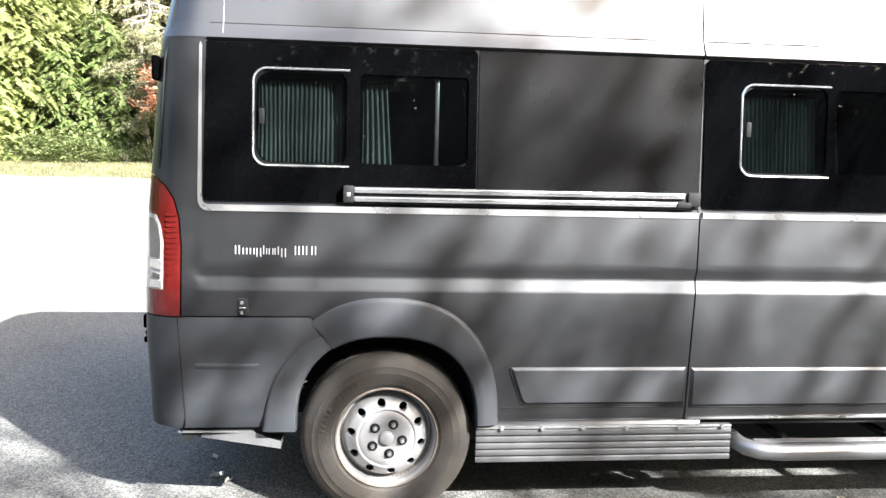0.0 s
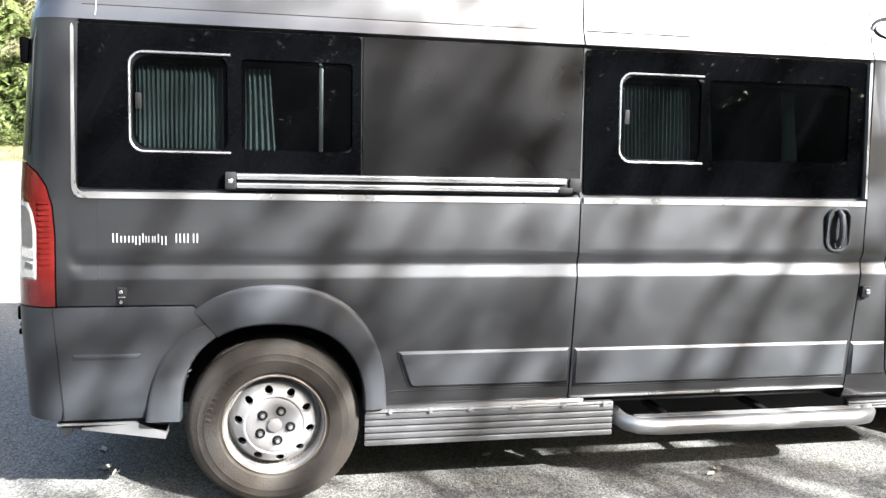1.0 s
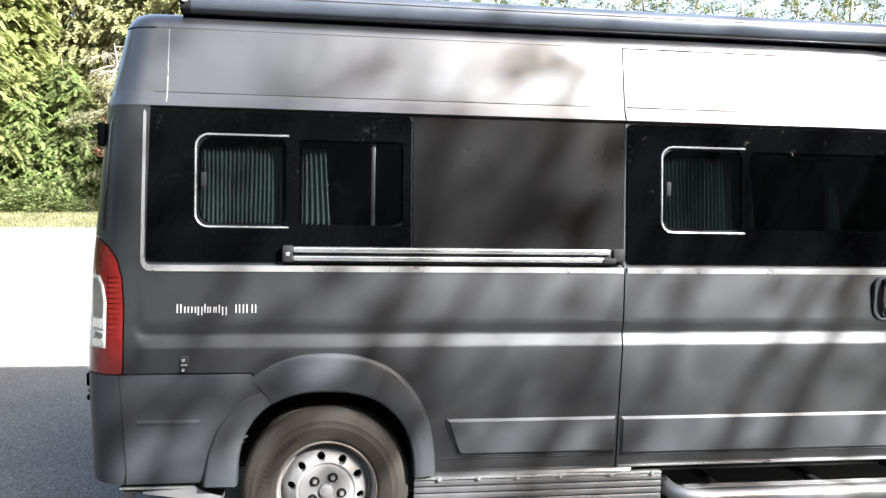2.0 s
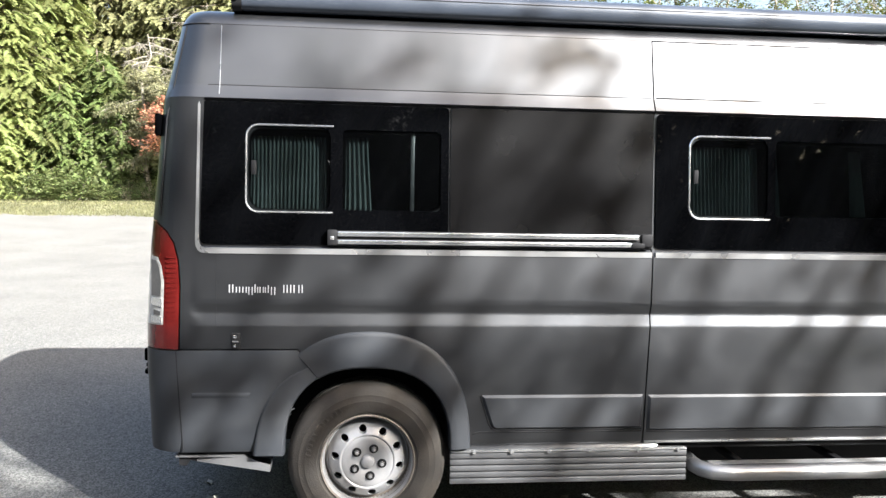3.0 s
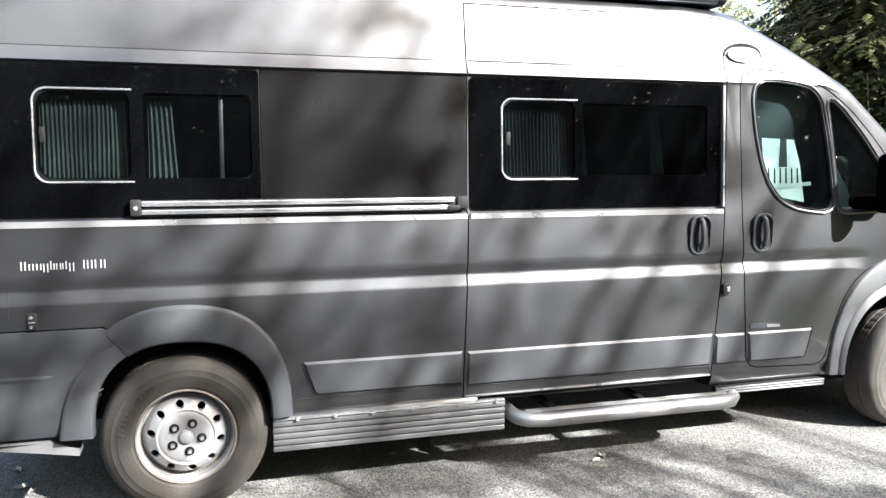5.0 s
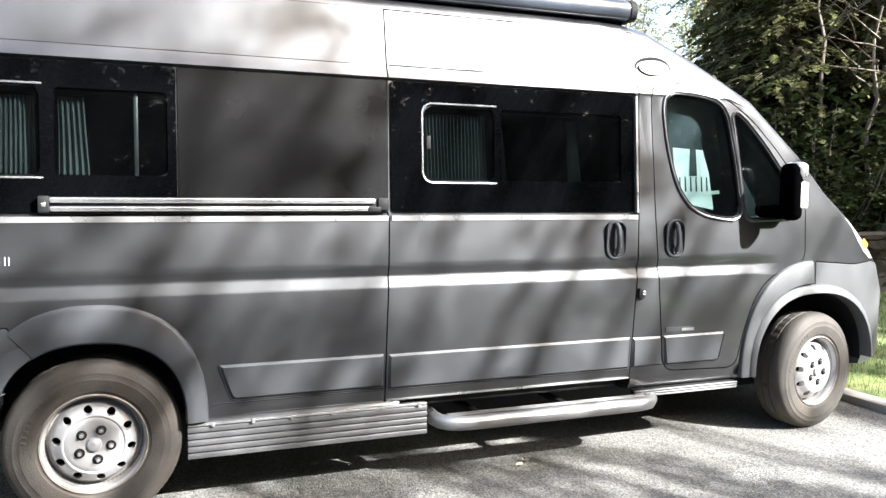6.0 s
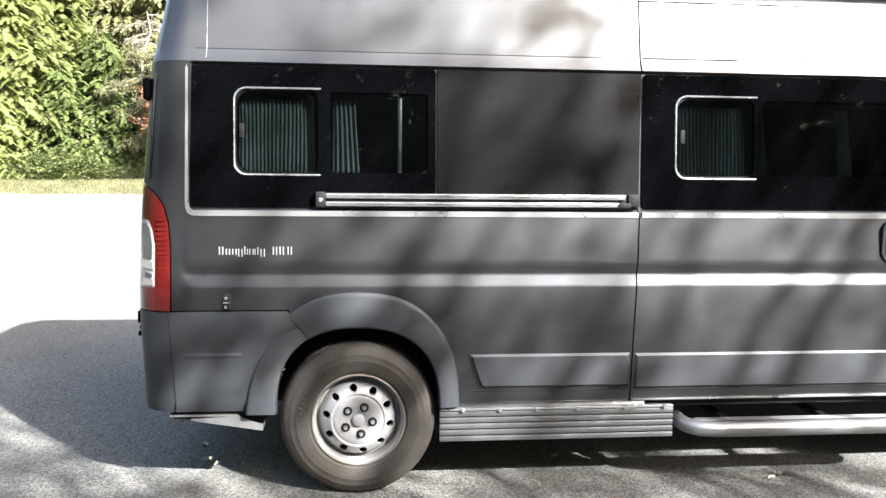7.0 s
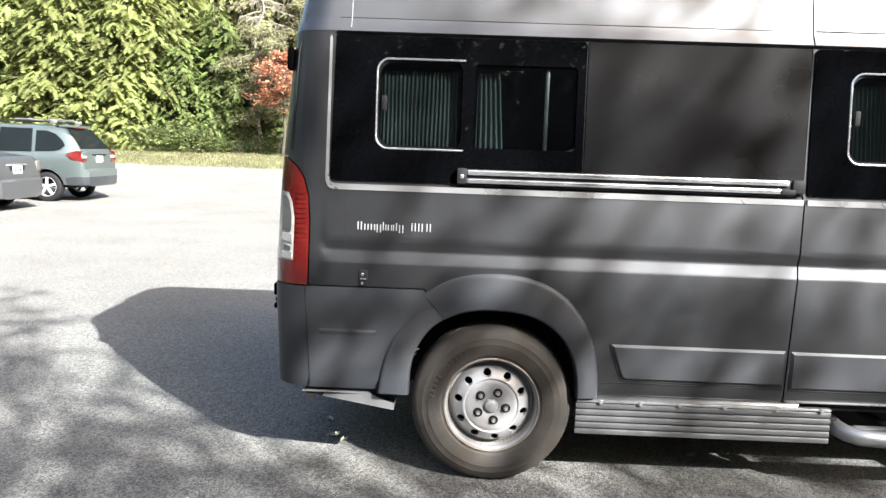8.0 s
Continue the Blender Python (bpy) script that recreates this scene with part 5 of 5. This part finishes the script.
# the wood on the near side of the lot, which shades the van
def clump_meshes(seed, height, stems, lean, leafy, size):
    """Several slender stems that lean the same way, with side limbs and thin leaves."""
    rng = random.Random(seed)
    bm = bmesh.new()
    lists = ([], [])
    for k in range(stems):
        base = Vector((rng.uniform(-2.0, 2.0), rng.uniform(-0.7, 0.7), -0.2))
        h = height * rng.uniform(0.78, 1.0)
        tip = base + Vector((lean * h * rng.uniform(0.8, 1.15), rng.uniform(-0.5, 0.5), h))
        r = rng.uniform(0.06, 0.13)
        limb(bm, base, tip, r, 0.02, rng, 7, 0, 7)
        places = []
        for j in range(leafy):
            f = rng.uniform(0.5, 1.0)
            root = base.lerp(tip, f)
            end = root + Vector((rng.uniform(-0.5, 1.0), rng.uniform(-0.8, 0.8), rng.uniform(0.4, 1.3)))
            limb(bm, root, end, 0.018, 0.006, rng, 2, 0, 4)
            for _ in range(3):
                places.append((root.lerp(end, rng.uniform(0.3, 1.1)) + Vector((rng.gauss(0, 0.18), rng.gauss(0, 0.18), rng.gauss(0, 0.18))), (end - root).normalized()))
        leaf_cards(rng, places, size, lists, 0.3, 7, 0.8)
    return to_mesh("trunk", bm, BARK, tidy=False), crown_mesh("crown", lists, ALDER)


CLUMPS = [clump_meshes(51, 11.6, 8, 0.46, 7, 0.16), clump_meshes(52, 11.2, 6, 0.44, 17, 0.17), clump_meshes(53, 11.4, 7, 0.50, 4, 0.15)]
for k, (which, x, y, t) in enumerate(((0, 2.4, -9.6, 0), (1, 0.0, -9.9, 3), (1, -2.6, -9.4, -4), (2, 4.6, -9.2, 2), (1, -5.2, -9.8, 0), (2, 6.8, -9.8, -3), (2, 5.4, -9.5, 5), (1, 1.4, -10.9, 8))):
    plant("leaning_alder", CLUMPS[which], x, y, -0.05, t, 1.0, "clump of leaning alder stems with thin leaves", "tree", "alders that shade the van")
# firs added out of view to cast shade on the firs beside the lot
for k, (x, y, s) in enumerate(((24.0, -3.0, 1.1), (27.0, -6.0, 1.2), (28.0, -1.0, 1.15), (31.0, -4.0, 1.2), (25.5, 1.5, 1.0), (20.5, -5.5, 1.1), (22.0, -9.5, 1.2), (26.0, -10.0, 1.2), (30.0, -9.0, 1.2), (19.0, -9.0, 1.1), (21.5, -1.0, 1.0), (17.5, -12.5, 1.15))):
    plant("fir_tree", EDGE_FIRS[k % 2], x, y, -0.05, rng.uniform(0, 360), s, "dark green fir beside the lot", "tree", "firs beside the lot")
for k, (x, y, s) in enumerate(((21.0, 19.0, 1.0), (24.0, 16.0, 1.0), (27.5, 21.0, 1.1), (20.0, 16.0, 0.9), (25.0, 11.0, 1.0))):
    plant("fir_tree", FIRS[k % 2], x, y, ground_height(x, y) - 0.05, rng.uniform(0, 360), s, "dark green fir beside the lot", "tree", "firs beside the lot")
# unseen firs, packed densely to close bright sky gaps in the window reflections
for k in range(50):
    back = k // 25
    x, y = -34 + (k % 25) * 2.8 + 1.4 * back + rng.uniform(-0.5, 0.5), -15.5 - 3.0 * back + rng.uniform(-0.6, 0.6)
    plant("fir_tree", (FIRS if -9 < x < (26 if back == 0 else 2) else EDGE_FIRS)[k % 2], x, y, -0.1, rng.uniform(0, 360), rng.uniform(0.70, 0.82) + 0.14 * back, "dark green fir at the near side of the lot", "tree", "firs at the near side")

# unseen shrubs added so that the black side glass reflects something dark
for k in range(15):
    x, y = -15 + k * 2.3 + rng.uniform(-0.5, 0.5), -12.6 + rng.uniform(-0.5, 0.5)
    plant("shrub", NEAR_BUSHES[k % 2], x, y, -0.1, rng.uniform(0, 360), rng.uniform(1.8, 2.3), "unseen tall leafy shrub added to darken the window reflections", "shrub", "shrubs at the near side", ("stem", "foliage"))
# firs added out of view so that the van reflects dark trees
for k in range(14):
    x, y = -29 - 3.0 * (k % 2) + rng.uniform(-1, 1), -13 + k * 3.2
    plant("fir_tree", EDGE_FIRS[k % 2], x, y, ground_height(x, y) - 0.1, rng.uniform(0, 360), rng.uniform(1.0, 1.25), "dark green fir at the end of the lot", "tree", "firs at the end of the lot")

# pale dead branches among the firs beside the lot
for k, (x, y, z, t) in enumerate(((12.4, 6.6, 3.3, 200), (14.6, 7.2, 2.9, 150), (11.8, 7.4, 4.0, 230))):
    r2, bm = random.Random(90 + k), bmesh.new()
    for j in range(6):
        a = Vector((r2.uniform(-0.2, 0.2), r2.uniform(-0.2, 0.2), j * 0.22))
        b = a + Vector((r2.uniform(0.9, 2.0), r2.uniform(-0.7, 0.7), r2.uniform(-0.2, 0.7)))
        limb(bm, a, b, 0.018, 0.005, r2, 4, 0.1, 5)
        limb(bm, a.lerp(b, 0.5), b + Vector((0.2, r2.uniform(-0.6, 0.6), 0.4)), 0.015, 0.005, r2, 3, 0, 4)
    limb(bm, (0, 0, -z - 0.1), (0, 0, 1.4), 0.06, 0.02, r2, 9, 0, 6)
    snag = new("dead_tree", to_mesh("dead_tree", bm, BARK, tidy=False))
    snag.matrix_basis = pose(x, y, z, 0, 0, t)
    tagged(snag, "bare pale dead tree with broken branches", "tree", "dead trees beside the lot")


# the parked cars
def car(xr, yc, paint, wagon, label):
    root = thing("parked_car", xr - 2.2, yc, 0.0, label, "car", "cars parked in the lot")
    if wagon:
        tops = [(0.0, 0.60), (0.09, 0.64), (0.12, 0.97), (0.17, 1.06), (0.40, 1.34), (0.60, 1.55), (0.78, 1.60), (1.25, 1.635), (2.2, 1.63), (2.7, 1.57), (3.4, 1.12), (3.6, 1.05), (4.3, 0.92), (4.55, 0.66)]
    else:
        tops = [(0.0, 0.58), (0.09, 0.62), (0.12, 0.96), (0.20, 1.06), (0.75, 1.11), (1.05, 1.28), (1.35, 1.41), (1.8, 1.46), (2.5, 1.42), (3.2, 1.05), (3.5, 0.99), (4.2, 0.88), (4.45, 0.62)]
    sect = [(0.70, 0.24), (0.86, 0.27), (0.895, 0.42), (0.905, 0.62), (0.915, 0.78), (0.895, 0.93), (0.87, 1.0), (0.72, 1.50), (0.66, 1.58), (0.50, 1.63), (0.25, 1.66), (0.0, 1.665)]
    high = max(t[1] for t in tops)
    up = 0.12 if wagon else 0.0
    bm = bmesh.new()
    rings = []
    for u, h in tops:
        tuck = float(np.interp(u, [0, 0.05, 0.15, 0.4, 3.9, 4.3, 4.55], [0.17, 0.09, 0.04, 0, 0, 0.08, 0.25]))
        half = []
        for w, z in sect:
            z2 = z if z <= 1.0 else 1.0 + (z - 1.0) * (high - 1.0) / 0.665
            if z2 > h:
                ws = float(np.interp(h, [s[1] for s in sect], [s[0] for s in sect])) * (w / 0.9 if z > 1.45 else 1.0)
                half.append((min(ws, w + 0.2) - tuck * (w > 0.3), h + 0.012 * (1 - (w / 0.9) ** 2)))
            else:
                half.append((max(0, w - tuck * (w > 0.3)), z2))
        full = [(-w, z) for w, z in half] + [(w, z) for w, z in half[-2::-1]]
        rings.append([bm.verts.new((xr - u, yc + w, z)) for w, z in full])
    n = len(rings[0])
    for a, b in zip(rings, rings[1:]):
        for k in range(n):
            bm.faces.new((a[k], a[(k + 1) % n], b[(k + 1) % n], b[k]))
    bm.faces.new(rings[0])
    bm.faces.new(rings[-1][::-1])
    bmesh.ops.remove_doubles(bm, verts=bm.verts, dist=0.001)
    bmesh.ops.recalc_face_normals(bm, faces=bm.faces)
    me = bpy.data.meshes.new("car_shell")
    bm.to_mesh(me)
    bm.free()
    axles = (xr - 0.93, xr - 3.55)
    for ax in axles:
        c = prism(arch(ax, 0.34 - up, 0.40, 0.40, 2.0, 20, 0.1), yc - 1.2, yc + 1.2)
        me = cut(me, c, "DIFFERENCE")
        c.free()
    c = prism([(xr + 0.1, 0.2), (xr - 0.46, 0.2), (xr - 0.48, 0.42), (xr - 0.30, 0.46), (xr + 0.1, 0.46)], yc - 1.2, yc + 1.2)
    lower = cut(me, c, "INTERSECT")
    me = cut(me, c, "DIFFERENCE")
    c.free()
    part("body", dressed(me, paint, 40), paint, root)
    bumper = part("bumper", dressed(lower, paint if not wagon else PLASTIC, 40), PLASTIC, root, "dull grey lower bumper")
    part("underbody", box(xr - 4.3, xr - 0.3, yc - 0.75, yc + 0.75, 0.2, 0.5, 0.03), BLACK, root)

    def glass(name, pts, owner, mat=CAR_GLASS):
        bm = bmesh.new()
        a = [bm.verts.new(p) for p in pts]
        bm.faces.new(a)
        r = bmesh.ops.solidify(bm, geom=bm.faces[:], thickness=0.006)
        return part(name, bm, mat, owner)

    def flank(u, z, s, out=0.03):
        zz = 1.0 + (z - 1.0) * 0.665 / (high - 1.0) if z > 1.0 else z
        w = float(np.interp(zz, [q[1] for q in sect], [q[0] for q in sect]))
        return (xr - u, yc + s * (w + out), z)
    sides = (((0.50, 1.17), (0.60, 1.08), (0.75, 1.045), (1.17, 1.03), (1.20, 1.49), (0.95, 1.49), (0.74, 1.42), (0.57, 1.28)), ((1.25, 1.02), (2.05, 1.01), (2.05, 1.54), (1.30, 1.53)), ((2.12, 1.01), (3.0, 1.01), (2.95, 1.12), (2.55, 1.50), (2.12, 1.54))) if wagon else (((1.25, 1.02), (1.95, 1.02), (1.95, 1.38), (1.55, 1.36)), ((2.02, 1.02), (2.8, 1.02), (2.4, 1.36), (2.02, 1.38)))
    for s in (-1, 1):
        for poly in sides:
            glass("side_window", [flank(u, z, s) for u, z in poly], root)
        lamp = [(0.10, 0.80), (0.34, 0.86), (0.46, 0.98), (0.20, 1.06), (0.12, 1.02)] if wagon else [(0.09, 0.74), (0.32, 0.80), (0.34, 0.92), (0.10, 0.92)]
        tail = glass("tail_lamp", [(xr - u + 0.004, yc + s * (float(np.interp(u, [0, 0.05, 0.15, 0.4], [0.745, 0.825, 0.875, 0.918])) + 0.012), z) for u, z in lamp], root, RED)
        box_bm = None if wagon else box(xr - 0.16, xr - 0.092, yc + s * 0.80 - 0.08, yc + s * 0.80 + 0.08, 0.76, 0.98, 0.02)
        if wagon:
            for z0, z1, m in ((0.945, 1.05, RED), (0.885, 0.942, CLEAR), (0.79, 0.882, RED)):
                part("lamp_lens", box(xr - 0.22, xr - 0.10 - 0.06 * (z0 > 0.9), yc + s * 0.74 - 0.11, yc + s * 0.74 + 0.11, z0, z1, 0.012), m, tail)
        else:
            part("lamp_lens", box_bm, NUTS, tail)
        if wagon:
            rail = part("roof_rail", sweep([(xr - 0.75, yc + s * 0.60, 1.60), (xr - 0.85, yc + s * 0.60, 1.68), (xr - 1.6, yc + s * 0.60, 1.71), (xr - 2.4, yc + s * 0.60, 1.69), (xr - 2.5, yc + s * 0.60, 1.63)], 0.018, 8), BLACK, root)
            part("rail_foot", box(xr - 0.95, xr - 0.80, yc + s * 0.60 - 0.025, yc + s * 0.60 + 0.025, 1.66, 1.735, 0.012), ALU, rail)
        part("door_line", sweep([flank(1.22, z, s, 0.001) for z in (0.34, 0.6, 0.8, 0.98)], 0.006, 5), BLACK, root)
        part("door_line", sweep([flank(2.10, z, s, 0.001) for z in (0.34, 0.6, 0.8, 0.98)], 0.006, 5), BLACK, root)
        part("door_handle", box(xr - 1.52, xr - 1.34, yc + s * 0.925 - 0.015, yc + s * 0.925 + 0.015, 0.86, 0.90, 0.012), CHROME, root)
        part("cladding", sweep([flank(u, 0.30, s, 0.0) for u in (1.28, 2.0, 3.05)], 0.045, 8), PLASTIC, root)
    if wagon:
        for x in (xr - 1.0, xr - 1.75):
            part("cross_bar", sweep([(x, yc - 0.62, 1.735), (x, yc, 1.745), (x, yc + 0.62, 1.735)], 0.022, 8), ALU, root)
        glass("rear_window", [(xr - 0.185, yc - 0.72, 1.10), (xr - 0.185, yc + 0.72, 1.10), (xr - 0.56, yc + 0.58, 1.545), (xr - 0.56, yc - 0.58, 1.545)], root)
        part("spoiler", box(xr - 0.85, xr - 0.53, yc - 0.58, yc + 0.58, 1.575, 1.632, 0.015), paint, root)
        part("brake_lamp", box(xr - 0.56, xr - 0.52, yc - 0.2, yc + 0.2, 1.56, 1.585, 0.006), RED, root)
    else:
        glass("rear_window", [(xr - 0.80, yc - 0.62, 1.135), (xr - 0.80, yc + 0.62, 1.135), (xr - 1.30, yc + 0.5, 1.405), (xr - 1.30, yc - 0.5, 1.405)], root)
    plate_z = 0.86 if wagon else 0.80
    part("plate_recess", box(xr - 0.13, xr - 0.104, yc - 0.27, yc + 0.27, plate_z - 0.10, plate_z + 0.085, 0.008), paint if wagon else BLACK, root)
    plate = part("number_plate", box(xr - 0.115, xr - 0.09, yc - 0.16, yc + 0.16, plate_z - 0.075, plate_z + 0.075, 0.006), PLATE, root)
    for k in range(3):
        part("plate_bar", box(xr - 0.093, xr - 0.086, yc - 0.11 + k * 0.08, yc - 0.06 + k * 0.08, plate_z - 0.03, plate_z + 0.03), BLACK, plate)
    part("gate_trim", box(xr - 0.12, xr - 0.088, yc - 0.34, yc + 0.34, plate_z + 0.085, plate_z + 0.12, 0.008), BLACK if wagon else CHROME, root)
    part("reflector", box(xr - 0.06, xr - 0.01, yc - 0.62, yc - 0.42, 0.46, 0.50, 0.006), RED, bumper)
    for ax in axles:
        for s in (-1, 1):
            w = new("wheel")
            w.parent, w.matrix_parent_inverse = root, world_of(root).inverted()
            w.matrix_basis = Matrix.Translation((ax, yc + s * 0.88, 0.335 - up)) @ Matrix.Rotation(0 if s < 0 else math.pi, 4, "Z")
            for nm, me2 in (("tyre", CAR_TYRE), ("rim", CAR_RIM)):
                o = new(nm, me2)
                o.parent = w
    root.matrix_basis = Matrix.Translation((0, 0, up)) @ root.matrix_basis
    return root


CAR_TYRE = to_mesh("tyre", revolve([(0.21, 0.02), (0.225, 0.0), (0.29, -0.006), (0.325, 0.012), (0.337, 0.035), (0.337, 0.185), (0.32, 0.21), (0.22, 0.21)], 48), BLACK)
bm = revolve([(0.228, 0.004), (0.214, 0.0), (0.205, 0.02), (0.20, 0.16), (0.225, 0.16)], 40)
for k in range(5):
    a = 2 * math.pi * k / 5 + 0.3
    c, s = math.cos(a), math.sin(a)
    sweep([(0.03 * c, 0.004, 0.03 * s), (0.12 * c, 0.006, 0.12 * s), (0.21 * c, 0.016, 0.21 * s)], 0.036, 6, bm)
revolve([(0.06, 0.002), (0.04, -0.008), (0.001, -0.008), (0.001, 0.03), (0.06, 0.03)], 24, bm)
CAR_RIM = to_mesh("rim", bm, STEEL)
car(-8.72, 15.25, CAR_PAINT, True, "sage green metallic estate car parked on asphalt")
car(-8.95, 12.15, CAR_PAINT_DARK, False, "dusty dark grey saloon car parked on asphalt")

# a low fence beyond the grass
fence = thing("fence", 12.0, 4.6, 0.0, "dark weathered wooden rail fence beside the grass", "fence")
for k in range(7):
    x = 8.4 + k * 2.0
    part("post", box(x - 0.06, x + 0.06, 4.44 + 0.12 * k, 4.56 + 0.12 * k, -0.05, 1.02, 0.01), OLD_WOOD, fence)
    for z0, z1 in ((0.02, 0.26), (0.27, 0.52), (0.53, 0.79)):
        part("board", prism([(x + 0.07, z0), (x + 1.93, z0), (x + 1.93, z1), (x + 0.07, z1)], 4.50 + 0.12 * k, 4.54 + 0.12 * k), OLD_WOOD, fence)
part("rail", sweep([(8.3, 4.43, 0.86), (14.0, 4.78, 0.86), (20.6, 5.17, 0.86)], 0.065, 6), OLD_WOOD, fence)

# fallen leaves by the rear wheel
for k, (x, y, s, t) in enumerate(((-0.80, 0.50, 0.045, 20), (-0.74, 0.44, 0.03, 70), (-0.86, 0.74, 0.035, 130), (1.06, 0.42, 0.03, 10), (2.10, 0.04, 0.032, 15), (2.16, 0.09, 0.035, 80), (-1.3, -0.35, 0.03, 40))):
    bm = bmesh.new()
    pts = [(math.cos(a) * s * (1.0 if i % 2 else 0.6), math.sin(a) * s * 0.6, 0.004 + 0.012 * abs(math.sin(2 * a))) for i, a in enumerate([2 * math.pi * j / 10 for j in range(10)])]
    m = bm.verts.new((0, 0, 0.002))
    ring = [bm.verts.new(p) for p in pts]
    for i in range(10):
        bm.faces.new((ring[i], ring[(i + 1) % 10], m))
    leaf = new("fallen_leaf", to_mesh("fallen_leaf", bm, DRY_LEAF))
    leaf.matrix_basis = pose(x, y, 0.002, 0, 0, t)
    tagged(leaf, "pale dry curled leaf lying on asphalt", "leaf", "fallen leaves")


# grass blades at the edges of the lot
def blades(name, seed, count, x0, x1, y0, y1, size, mat, label, slim=0.16):
    rng = random.Random(seed)
    verts, faces = [], []
    for _ in range(count):
        x, y = rng.uniform(x0, x1), y0 + (y1 - y0) * rng.random() ** 1.0
        z = ground_height(x, y) - 0.02 + (0.065 if x > 5 else 0.0)
        for _ in range(3):
            a = rng.uniform(0, 6.28)
            h = size * rng.uniform(0.5, 1.3)
            w = h * slim
            dx, dy = math.cos(a), math.sin(a)
            bx, by = x + rng.uniform(-1, 1) * size, y + rng.uniform(-1, 1) * size
            i = len(verts)
            verts += [(bx - dy * w, by + dx * w, z), (bx + dy * w, by - dx * w, z), (bx + dx * h * 0.5, by + dy * h * 0.5, z + h)]
            faces.append((i, i + 1, i + 2))
    me = bpy.data.meshes.new(name)
    me.from_pydata(verts, [], faces)
    me.materials.append(mat)
    return tagged(new(name, me), label, "grass", kind="stuff")


blades("tall_grass", 71, 16000, -26, -4, 26.2, 37, 0.085, DRY_BLADES, "tufts of pale dry grass at the lot's far edge")
blades("lawn_grass", 72, 26000, 5.08, 11, -2, 8, 0.042, LAWN_BLADES, "short green grass beyond the kerb", 0.07)
